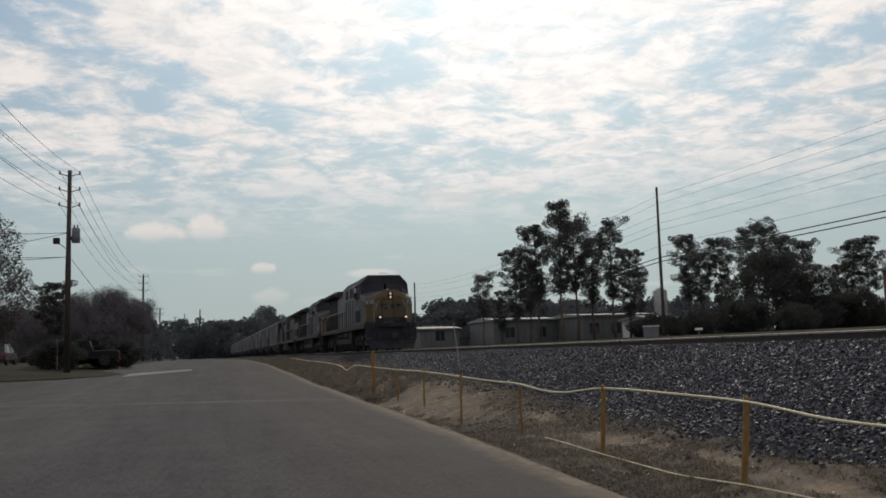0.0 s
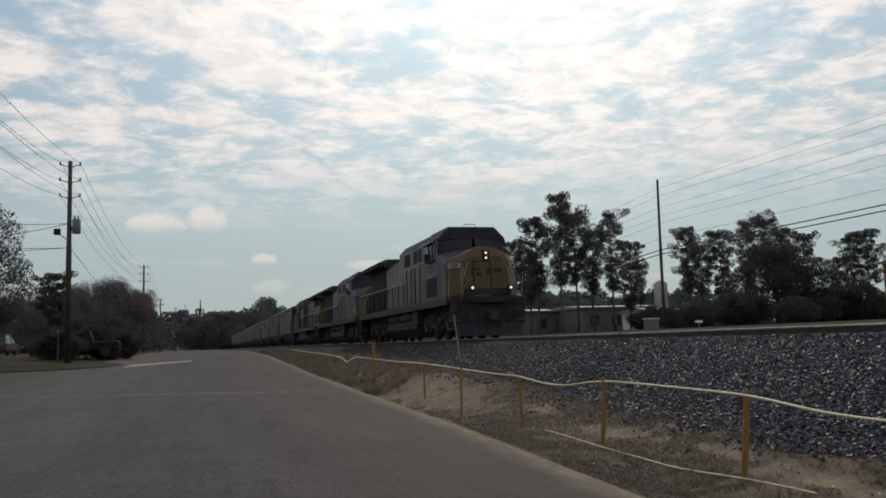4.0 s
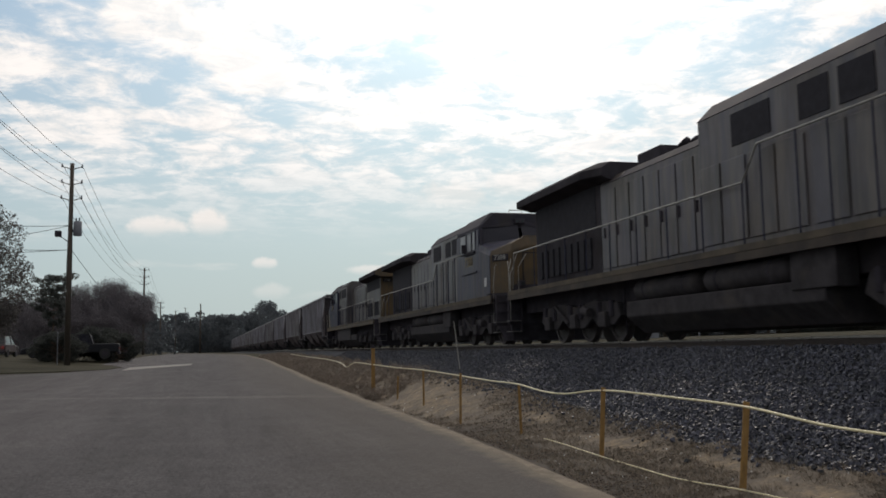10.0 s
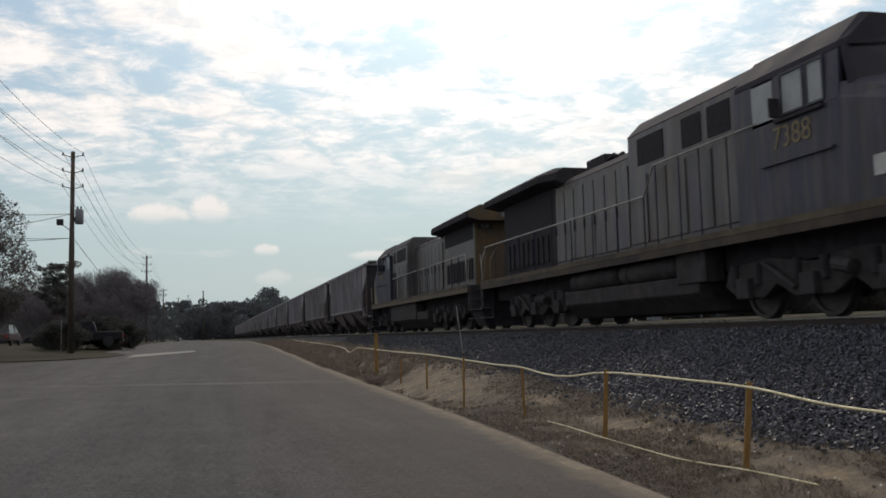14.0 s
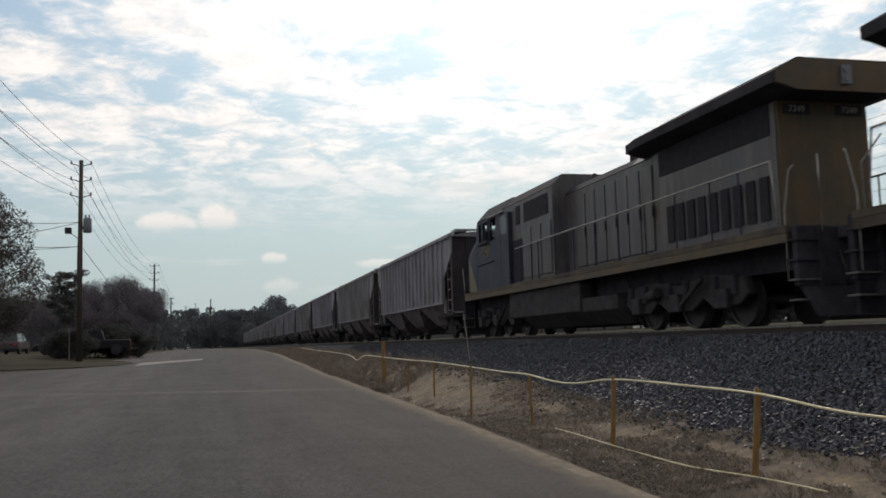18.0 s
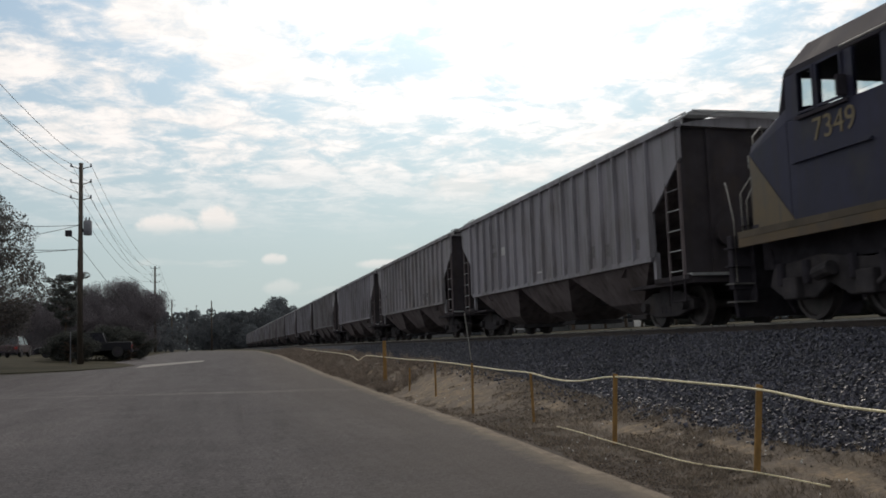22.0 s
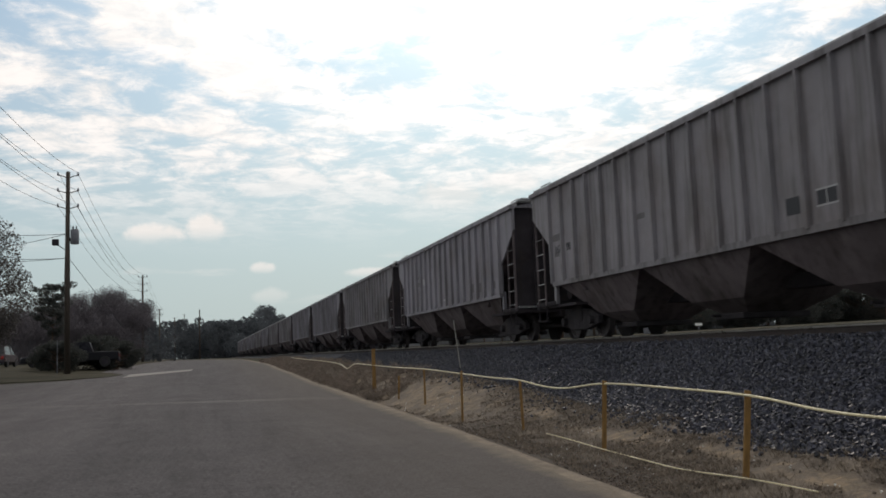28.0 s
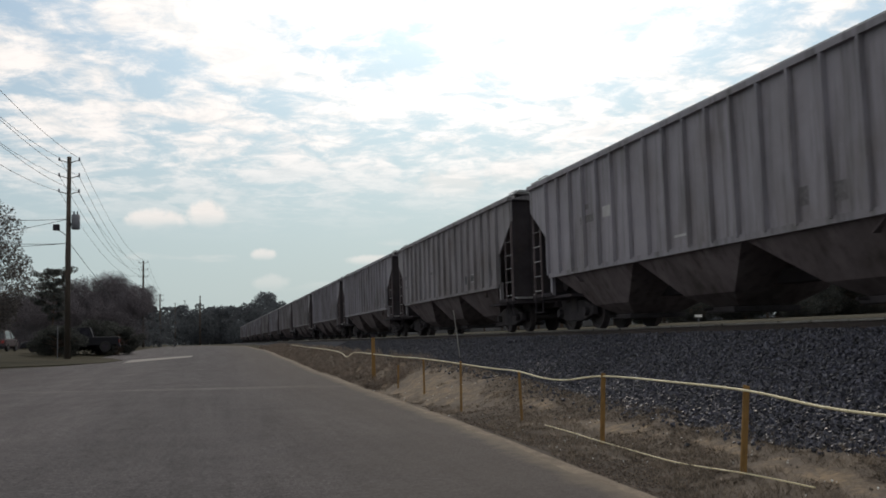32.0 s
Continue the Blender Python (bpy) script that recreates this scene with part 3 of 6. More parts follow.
def road_right(y):
    return lerp_table(y, [(-60, 3.2), (0, 3.35), (8.4, 3.77), (13, 4.08), (19, 4.28), (26, 4.33), (39, 4.45), (55, 4.6), (123, 4.8), (600, 4.8)]) + road_shift(y)


def road_left(y):
    return -6.2 + road_shift(y)


def ground_z(x, y):
    rz = road_z(y)
    e = road_right(min(y, 110))
    if x < -6.5:
        return rz + min(0.45, (-6.5 - x) * 0.06) * min(1, max(0, (y - 52.5) / 8))
    if x < e:
        return rz
    if x < 7.3:
        s = min(1, (x - e) / (6.3 - e))
        top = lerp_table(y, BANK)
        rough = ((0.045 if y < 15 else 0.09) * noise.noise((x * 0.9, y * 0.7, 3.1)) + 0.04 * noise.noise((x * 3, y * 3, 7)) + 0.02 * noise.noise((x * 8, y * 8, 2))) * min(1, s * 4)
        far = min(1, max(0, (y - 13) / 5))
        return rz + (top - rz) * (s * s * (3 - 2 * s) * far + s ** 3.2 * (1 - far)) + rough - max(0, x - 6.4) * 0.5
    if x < 14.5:
        return max(0.30, min(rz, 1.1)) - 0.06
    return lerp_table(x, [(14.5, 0.75), (19, 1.2), (23, 1.8), (26, 1.92), (33, 1.98), (60, 2.2), (120, 2.6), (400, 2.6), (900, 2.0), (3000, 1.4)])


def build_ground():
    xs = [-2500, -900, -400, -200, -120, -80, -60, -45, -35, -28, -22, -18, -15, -12, -10, -8, -6.5, -4, -1, 1.5] + [2.6 + 0.2 * i for i in range(26)] + \
        [7.9, 8.6, 9.6, 11, 12.5, 14, 14.5, 15.5, 17, 19, 20, 21.5, 23, 24.5, 26, 29, 33, 38, 45, 60, 85, 120, 180, 280, 400, 650, 900, 2500]
    ys = [-60, -40, -25, -15, -8, -3, 0] + [2 + 0.3 * i for i in range(74)] + [24.5 + 0.8 * i for i in range(44)] + [62 + 5 * i for i in range(18)] + \
        [160, 175, 190, 210, 235, 260, 300, 350, 420, 520, 700, 1000, 1600, 2600]
    verts = [(x, y, ground_z(x, y)) for y in ys for x in xs]
    n = len(xs)
    faces = [(j * n + i, j * n + i + 1, (j + 1) * n + i + 1, (j + 1) * n + i) for j in range(len(ys) - 1) for i in range(n - 1)]
    me = bpy.data.meshes.new("ground")
    me.from_pydata(verts, [], faces)
    me.materials.append(MAT["soil"])
    me.materials.append(MAT["grassy"])
    for p in me.polygons:
        c = p.center
        p.material_index = 0 if (2.5 < c.x < 9 and c.y < 70) else 1
    me.shade_smooth()
    tagged(new("ground", me), "sandy soil with dry grass beside the road", "ground", kind="structure")


def strip(name, left, right, y0, y1, step, lift, mat, label, category, cross=6, thin=0.0):
    ys = [y0 + (y1 - y0) * i / max(1, round((y1 - y0) / step)) for i in range(max(1, round((y1 - y0) / step)) + 1)]
    verts, faces = [], []
    for y in ys:
        a, b = left(y), right(y)
        verts.append((a, y, road_z(y) - 0.03))
        for k in range(cross + 1):
            verts.append((a + (b - a) * k / cross, y, road_z(y) + (thin if thin and k == 0 else lift)))
        verts.append((b, y, road_z(y) - 0.03))
    n = cross + 3
    for j in range(len(ys) - 1):
        for k in range(cross + 2):
            faces.append((j * n + k, j * n + k + 1, (j + 1) * n + k + 1, (j + 1) * n + k))
    ob = bulk(name, verts, faces, mat)
    at = ob.data.attributes.new("from_edge", "FLOAT", "POINT")
    at.data.foreach_set("value", [right(y) - v[0] for y, v in ((v[1], v) for v in verts)])
    return tagged(ob, label, category, kind="structure")


build_ground()
strip("road", lambda y: (-30.0 if y < 53 else -7.2) + road_shift(y), road_right, -60, 330, 2.5, 0.02, "road", "worn grey asphalt road with patches of dust", "road", 8)
strip("road_shoulder", lambda y: road_right(y) - 0.10 + 0.05 * noise.noise((y * 0.7, 9, 0)) + 0.03 * math.sin(y * 1.7) + 0.02 * math.sin(y * 5.3),
      lambda y: road_right(y) + 0.05 + 0.03 * math.sin(y * 0.9) + 0.03 * noise.noise((y * 1.3, 4, 0)), -20, 120, 0.4, 0.024, "sand", "pale sand drifted along the asphalt edge", "road shoulder", 3, 0.0205)


# ---- track ----
def build_track():
    prof = [(-5.3, -1.75), (-4.6, -1.32), (-2.05, -0.30), (-1.75, -0.19), (1.75, -0.19), (2.05, -0.30), (4.2, -1.1), (4.4, -1.7)]
    verts, faces = [], []
    ys = [-70 + 10 * i for i in range(8)] + [8 + 1.0 * i for i in range(50)] + [60 + 20 * i for i in range(36)]
    for y in ys:
        for x, z in prof:
            verts.append((XC + x, y, ZR + z))
    n = len(prof)
    for j in range(len(ys) - 1):
        for i in range(n - 1):
            faces.append((j * n + i, j * n + i + 1, (j + 1) * n + i + 1, (j + 1) * n + i))
    tagged(bulk("ballast_bed", verts, faces, "ballast"), "dark crushed stone ballast bank", "ballast", kind="structure")
    rail = [(-0.07, -0.172), (0.07, -0.172), (0.07, -0.155), (0.012, -0.13), (0.012, -0.05), (0.036, -0.036), (0.036, -0.008), (0.028, 0.0),
            (-0.028, 0.0), (-0.036, -0.008), (-0.036, -0.036), (-0.012, -0.05), (-0.012, -0.13), (-0.07, -0.155)]
    for s in (-1, 1):
        r = thing("rail", "rusty steel rail with a bright worn head", "rail", "running rails")
        x = XC + s * 0.755
        part("web", Mesh().prism_y([(x + u, ZR + z) for u, z in rail[:5] + rail[-3:]], -70, 760), "railweb", r)
        part("head", Mesh().prism_y([(x + u, ZR + z) for u, z in rail[4:12]], -70, 760), "rail", r, "bright worn rail head")
    tie = Mesh().box(-1.3, 1.3, -0.115, 0.115, -0.17, 0)
    first = tagged(tie.obj("tie", "tie"), "dark creosoted wooden railway tie", "railway tie", "ties under the rails")
    first.matrix_basis = pose(XC, -6, ZR - 0.175)
    for i in range(1, 150):
        copy_thing(first, pose(XC + random.uniform(-0.03, 0.03), -6 + 0.52 * i, ZR - 0.175, 0, 0, random.uniform(-0.6, 0.6)))


def stones(name, spots, mat, size, label):
    """spots: array of x, y, z; each becomes a small rough stone."""
    rng = np.random.default_rng(5)
    base = np.array([(1, 0, 0), (-1, 0, 0), (0, 1, 0), (0, -1, 0), (0, 0, 1), (0, 0, -1)], float)
    fc = np.array([(0, 2, 4), (2, 1, 4), (1, 3, 4), (3, 0, 4), (2, 0, 5), (1, 2, 5), (3, 1, 5), (0, 3, 5)])
    n = len(spots)
    sc = size * rng.uniform(0.5, 1.5, (n, 1, 1)) * rng.uniform(0.6, 1.2, (n, 1, 3))
    v = base[None] * sc + rng.uniform(-0.25, 0.25, (n, 6, 3)) * size
    q = rng.normal(size=(n, 4))
    q /= np.linalg.norm(q, axis=1)[:, None]
    w, x, y, z = q.T
    R = np.stack([1 - 2 * (y * y + z * z), 2 * (x * y - z * w), 2 * (x * z + y * w), 2 * (x * y + z * w), 1 - 2 * (x * x + z * z), 2 * (y * z - x * w),
                  2 * (x * z - y * w), 2 * (y * z + x * w), 1 - 2 * (x * x + y * y)], 1).reshape(n, 3, 3)
    v = np.einsum("nij,nkj->nki", R, v) + spots[:, None]
    f = (fc[None] + 6 * np.arange(n)[:, None, None]).reshape(-1, 3)
    return tagged(bulk(name, v.reshape(-1, 3), f, mat), label, "gravel", kind="stuff")


def ballast_stones():
    rng = np.random.default_rng(2)
    out = []
    for y0, y1, n in ((4, 16, 60000), (16, 30, 32000), (30, 60, 16000)):
        u = rng.uniform(0, 1, n)
        y = rng.uniform(y0, y1, n)
        x = -4.75 + u * 3.05
        z = np.where(x < -4.6, -1.32 + (x + 4.6) * 0.6, np.where(x < -2.05, -1.32 + (x + 4.6) / 2.55 * 1.02, -0.30 + (x + 2.05) / 0.3 * 0.11)) + rng.uniform(-0.02, 0.03, n)
        out.append(np.stack([XC + x, y, ZR + z], 1))
    # strays on the toe
    y = rng.uniform(5, 35, 800)
    x = XC - 4.4 - np.abs(rng.normal(0, 0.3, 800))
    out.append(np.stack([x, y, [ground_z(a, b) + 0.02 for a, b in zip(x, y)]], 1))
    stones("ballast_stones", np.concatenate(out), "stone", 0.028, "dark angular ballast stones on the railway bank")


build_track()
ballast_stones()


# ---- train ----
WHEELS = []      # wheelset, radius, sense of turning


def wheelset(parent, y, r, sense):
    m = Mesh()
    for s in (-1, 1):
        x0, x1 = (s * 0.69, s * 0.82)
        rings = []
        for x, k in ((x0 - s * 0.03, r + 0.028), (x0, r + 0.028), (x0, r), (x1, r - 0.006), (x1, r - 0.07), (x1 - s * 0.05, r - 0.09), (x1 - s * 0.06, 0.17), (x1 - s * 0.01, 0.14), (x1, 0.12)):
            rings.append([(x, k * math.cos(a), k * math.sin(a)) for a in [2 * math.pi * i / 22 for i in range(22)]])
        m.loft(rings)
        for i in range(3):
            a = 2 * math.pi * i / 3
            m.box(min(x1, x1 + s * 0.01), max(x1, x1 + s * 0.01), 0.09 * math.cos(a) - 0.02, 0.09 * math.cos(a) + 0.02, 0.09 * math.sin(a) - 0.02, 0.09 * math.sin(a) + 0.02)
    m.cyl((-0.7, 0, 0), (0.7, 0, 0), 0.085, 10)
    ob = part("wheelset", m, "wheel", parent, "worn steel wheels on one axle", smooth=False)
    ob.matrix_basis = pose(0, y, r)
    ob["turn_radius"], ob["turn_sense"] = r, sense
    return ob


def coupler(parent, y, way):
    m = Mesh().box(-0.11, 0.11, min(y, y + way * 0.75), max(y, y + way * 0.75), 0.76, 0.98)
    m.box(-0.17, 0.17, min(y + way * 0.0, y - way * 0.16), max(y, y - way * 0.16) + 0.0, 0.70, 1.02)
    part("coupler", m, "truck", parent, "rusty knuckle coupler", bevel=0.02)


def section(y, prof):
    return [(x, y, z) for x, z in prof]


def hood_prof(w, z0, z1, ch=0.22):
    return [(-w, z0), (w, z0), (w, z1 - ch), (w - ch, z1), (-w + ch, z1), (-w, z1 - ch)]


def rail_run(parent, x, pts, posts, deck, mat="handrail"):
    """A handrail: pts are (y, z); a stanchion at each y of posts."""
    part("handrail", Mesh().tube([(x, y, z) for y, z in pts], 0.021, 6), mat, parent, "worn pale handrail", smooth=True)
    for y in posts:
        z = pts[-1][1]
        for (a, u), (b, w) in zip(pts, pts[1:]):
            if min(a, b) <= y <= max(a, b) and a != b:
                z = u + (w - u) * (y - a) / (b - a)
        part("stanchion", Mesh().cyl((x, y, deck), (x, y, z), 0.018, 6), "blue", parent)


def loco(name, label, body, cab, nose, sill, lights, number, sense, end=21.05, aux=9.95, side_number=None, logo=False, panes="clear", blunt=False, flash=0.0, louvred=False):
    r = thing(name, label, "locomotive", "locomotives of the train")
    D = 1.62
    k0 = end - 21.1
    back = end + 0.5
    we = 20.68 if louvred else end
    # running board, sill and pilot
    part("deck", Mesh().box(-1.54, 1.54, 0.15, back - 0.15, D - 0.10, D), "black", r, bevel=0.015)
    for s in (-1, 1):
        part("side_sill", Mesh().box(min(s * 1.50, s * 1.57), max(s * 1.50, s * 1.57), 0.2, back - 0.2, D - 0.26, D - 0.105), sill, r, "dirty painted sill")
        part("sill_stripe", Mesh().box(min(s * 1.50, s * 1.575), max(s * 1.50, s * 1.575), 0.2, back - 0.2, D - 0.10, D + 0.02), "stripe", r, "dusty tan stripe along the sill")
    part("underframe", Mesh().box(-0.95, 0.95, 0.0, back - 0.05, 0.95, D - 0.10), "black", r)
    for y, w in ((-0.28, -1), (back, 1)):
        pl = Mesh().box(-1.52, 1.52, min(y, y - w * 0.14), max(y, y - w * 0.14), 0.62, D)
        part("pilot", pl, "black", r, bevel=0.02)
        part("plow", Mesh().loft([[(-1.45, y, 0.62), (1.45, y, 0.62), (1.45, y - w * 0.1, 0.62), (-1.45, y - w * 0.1, 0.62)],
                                  [(-1.3, y + w * 0.2, 0.12), (1.3, y + w * 0.2, 0.12), (1.3, y + w * 0.1, 0.12), (-1.3, y + w * 0.1, 0.12)]]), "black", r)
        part("anticlimber", Mesh().box(-0.75, 0.75, min(y, y + w * 0.25), max(y, y + w * 0.25), D - 0.22, D - 0.02), "black", r, bevel=0.015)
        coupler(r, y + w * 0.62, -w)
        for s in (-1, 1):
            for k in range(4):
                z = 0.38 + 0.33 * k
                part("step", Mesh().box(min(s * 1.12, s * 1.56), max(s * 1.12, s * 1.56), y - w * 0.10 - 0.14, y - w * 0.10 + 0.14, z, z + 0.03), "tread" if k < 2 else "black", r)
            part("step_side", Mesh().box(min(s * 1.10, s * 1.14), max(s * 1.10, s * 1.14), y - w * 0.10 - 0.16, y - w * 0.10 + 0.16, 0.36, D), "black", r)
            gx = s * 1.52
            part("grab_iron", Mesh().tube([(gx, y - w * 0.28, 0.75), (gx, y - w * 0.28, 1.9), (gx, y - w * 0.10, 2.55), (gx * 0.98, y - w * 0.02, 2.62)], 0.014, 6), "handrail", r, smooth=True)
            part("grab_iron", Mesh().tube([(s * 1.10, y + w * 0.10, 1.5), (s * 1.10, y + w * 0.10, 2.45), (s * 0.92, y - w * 0.15, 2.85)], 0.014, 6), "handrail", r, smooth=True)
        part("air_hose", Mesh().tube([(0.35, y + w * 0.05, 1.0), (0.37, y + w * 0.3, 0.75), (0.33, y + w * 0.35, 0.4)], 0.03, 6), "tyre", r, smooth=True)
        part("jumper_hose", Mesh().tube([(-0.6, y + w * 0.03, 1.2), (-0.6, y + w * 0.18, 0.85), (-0.55, y + w * 0.16, 0.6)], 0.025, 6), "tyre", r, smooth=True)
        part("jumper_hose", Mesh().tube([(0.75, y + w * 0.03, 1.2), (0.75, y + w * 0.18, 0.85), (0.72, y + w * 0.16, 0.6)], 0.025, 6), "tyre", r, smooth=True)
    # wide nose: front face, angled cheeks, top hipped down to the corners
    N = -0.16
    n = Mesh()
    n.loft([[(-0.92, N, D), (-0.38, N, D), (0.38, N, D), (0.92, N, D), (1.46, 0.55, D), (0, 0.55, D), (-1.46, 0.55, D)],
            [(-0.92, N, 3.10), (-0.38, N, 3.28), (0.38, N, 3.28), (0.92, N, 3.10), (1.46, 0.55, 2.98), (0, 0.55, 3.12), (-1.46, 0.55, 2.98)],
            [(-0.86, N + 0.09, 3.38), (-0.36, N + 0.11, 3.60), (0.36, N + 0.11, 3.60), (0.86, N + 0.09, 3.38), (1.40, 0.552, 3.16), (0, 0.552, 3.67), (-1.40, 0.552, 3.16)]])
    part("nose", n, nose, r, "dull yellow nose", bevel=0.04)
    n = Mesh()
    n.loft([[(-1.46, 0.552, D), (0, 0.552, D), (1.46, 0.552, D), (1.50, 1.75, D), (0, 1.75, D), (-1.50, 1.75, D)],
            [(-1.46, 0.552, 2.98), (0, 0.552, 3.0), (1.46, 0.552, 2.98), (1.50, 1.75, 3.30), (0, 1.75, 3.3), (-1.50, 1.75, 3.30)],
            [(-1.40, 0.554, 3.16), (0, 0.554, 3.655), (1.40, 0.554, 3.16), (1.47, 1.75, 3.54), (0, 1.75, 3.74), (-1.47, 1.75, 3.54)]])
    part("nose_side", n, cab, r)
    for s in (-1, 1):
        if flash:
            x0, x1 = s * 1.463, s * (1.463 + 0.035 * flash)
            part("yellow_flash", Mesh().loft([[(x0, 0.555, D), (x1, 0.555 + flash, D), (x0, 0.555, 2.98)], [(x0 + s * 0.006, 0.555, D), (x1 + s * 0.006, 0.555 + flash, D), (x0 + s * 0.006, 0.555, 2.98)]]), nose, r, "slanted yellow flash")
    door = part("nose_door", Mesh().box(-0.50, 0.16, N - 0.025, N, D + 0.03, 3.02), nose, r, bevel=0.012)
    part("door_seam", Mesh().box(-0.535, -0.505, N - 0.030, N, D + 0.03, 3.05), "dark", door)
    part("door_seam", Mesh().box(0.165, 0.195, N - 0.030, N, D + 0.03, 3.05), "dark", door)
    part("door_seam", Mesh().box(-0.505, 0.165, N - 0.030, N, 3.02, 3.05), "dark", door)
    # black plates cover the lower nose below the lamps
    part("nose_skirt", Mesh().prism_z([(-0.93, N - 0.014), (0.93, N - 0.014), (1.475, 0.54), (1.475, 0.9), (-1.475, 0.9), (-1.475, 0.54)], D - 0.02, D + 0.10), "black", r)
    part("nose_apron", Mesh().box(-0.91, 0.91, N - 0.036, N - 0.004, D + 0.10, 1.98), "black", r, "dark lower front plate", bevel=0.012)
    # cab shell: faceted roof on posts, open behind the glass
    wr = 4.62
    roofp = [(-1.47, 4.06), (1.47, 4.06), (1.45, 4.18), (1.0, 4.67), (-1.0, 4.67), (-1.45, 4.18)]
    part("cab_roof", Mesh().loft([section(1.62, [(-1.40, 4.10), (1.40, 4.10), (1.36, 4.22), (0.94, 4.62), (-0.94, 4.62), (-1.36, 4.22)]), section(1.78, roofp), section(wr, roofp)]), "soot", r, "dark sooty cab roof", bevel=0.02)
    part("cab_side", Mesh().box(-1.50, 1.50, 1.752, wr, D, 3.302), cab, r, bevel=0.02)
    part("cab_back", Mesh().box(-1.44, 1.44, wr - 0.06, wr, 3.302, 4.06), cab, r)
    for s in (-1, 1):
        for y0, y1 in ((1.752, 2.12), (2.50, 2.62), (3.18, 3.44), (4.06, wr)):
            part("window_post", Mesh().loft([[(s * 1.42, y0, 3.302), (s * 1.50, y0, 3.302), (s * 1.50, y1, 3.302), (s * 1.42, y1, 3.302)],
                                             [(s * 1.40, y0, 4.06), (s * 1.47, y0, 4.06), (s * 1.47, y1, 4.06), (s * 1.40, y1, 4.06)]]), cab, r)
        # windscreen posts from the nose up to the roof
        part("windscreen_post", Mesh().tube([(s * 1.41, 1.55, 3.46), (s * 1.38, 1.72, 4.14)], 0.07, 6), "soot", r)
        part("windscreen", Mesh().loft([[(s * 0.06, 1.42, 3.66), (s * 1.37, 1.56, 3.45), (s * 1.32, 1.72, 4.14), (s * 0.06, 1.62, 4.22)],
                                        [(s * 0.06, 1.40, 3.67), (s * 1.37, 1.54, 3.46), (s * 1.32, 1.70, 4.15), (s * 0.06, 1.60, 4.23)]]), "clear" if blunt else "tinted", r, "windscreen pane")
        part("brow", Mesh().loft([[(s * 0.0, 1.58, 4.20), (s * 1.38, 1.62, 4.10), (s * 0.95, 1.66, 4.62), (0, 1.66, 4.62)], [(s * 0.0, 1.68, 4.20), (s * 1.38, 1.72, 4.10), (s * 0.95, 1.76, 4.62), (0, 1.76, 4.62)]]), "soot", r)
        x = s * 1.505
        for y0, y1 in ((2.12, 2.50), (2.62, 3.18)):
            w = part("cab_window", Mesh().box(min(x - s * 0.03, x - s * 0.02), max(x - s * 0.03, x - s * 0.02), y0, y1, 3.38, 4.02), panes, r)
            fr = Mesh()
            for a, b, e, f in ((y0 - 0.04, y1 + 0.04, 4.02, 4.06), (y0 - 0.04, y1 + 0.04, 3.34, 3.38), (y0 - 0.04, y0, 3.38, 4.02), (y1, y1 + 0.04, 3.38, 4.02)):
                fr.box(min(x - s * 0.02, x + s * 0.008), max(x - s * 0.02, x + s * 0.008), a, b, e, f)
            part("window_frame", fr, cab, w)
        part("cab_window", Mesh().box(min(x - s * 0.03, x - s * 0.02), max(x - s * 0.03, x - s * 0.02), 3.44, 4.06, 3.36, 4.02), panes, r)
        part("armrest", Mesh().box(min(x, x + s * 0.06), max(x, x + s * 0.06), 2.10, 3.34, 3.24, 3.30), "black", r)
        part("mirror", Mesh().box(min(x, x + s * 0.16), max(x, x + s * 0.16), 3.26, 3.32, 3.34, 3.66), "black", r)
        # doors and boxes low on the cab side
        for q in (1.95, 2.92) if louvred else ():
            part("equipment_door", Mesh().box(min(x, x + s * 0.02), max(x, x + s * 0.02), q, q + 0.80, 1.80, 2.50), "dark", r, "dark louvred opening", bevel=0.01)
        part("drip_rail", Mesh().box(min(x, x + s * 0.05), max(x, x + s * 0.05), 1.9, 3.8, 2.56, 2.60), cab, r)
        if louvred:
            part("sun_visor", Mesh().loft([[(s * 1.46, y, 4.13), (s * 1.64, y, 4.05), (s * 1.64, y, 4.07), (s * 1.46, y, 4.16)] for y in (2.45, 4.05)]), "galv", r, "pale metal sun visor")
    part("nose_top_grab", Mesh().tube([(0.78, N + 0.16, 3.50), (0.80, N + 0.12, 3.66), (1.18, 0.26, 3.40), (1.20, 0.30, 3.24)], 0.016, 6), "handrail", r, smooth=True)
    # auxiliary cab and blower housing behind the cab
    part("auxiliary_housing", Mesh().loft([section(wr, hood_prof(1.36, D, 4.60, 0.34)), section(aux, hood_prof(1.36, D, 4.60, 0.34))]), body, r, bevel=0.02)
    part("engine_hood", Mesh().loft([section(aux, hood_prof(0.95, D, 4.16, 0.2)), section(15.6 + k0, hood_prof(0.95, D, 4.20, 0.2))]), body, r, bevel=0.02)
    part("radiator_hood", Mesh().loft([section(15.6 + k0, hood_prof(0.95, D, 4.12, 0.1)), section(end - 0.72, hood_prof(0.95, D, 4.12, 0.1))]), body if blunt else "wing", r)
    part("end_door_panel", Mesh().box(-0.93, 0.93, end - 0.72, end - 0.66, D, 4.05), "yellow_dirty", r, "grimy yellow hood end")
    part("end_headlight", Mesh().box(-0.10, 0.10, we + 0.02, we + 0.07, 4.18, 4.52).cyl((0, we + 0.07, 4.27), (0, we + 0.09, 4.27), 0.06, 12).cyl((0, we + 0.07, 4.43), (0, we + 0.09, 4.43), 0.06, 12), "can", r, "twin rear headlight")
    for s in (-1, 1):
        eb = part("end_number_board", Mesh().box(s * 0.55 - 0.26, s * 0.55 + 0.26, end - 0.66, end - 0.63, 3.80, 3.98), "black", r, "dark number board")
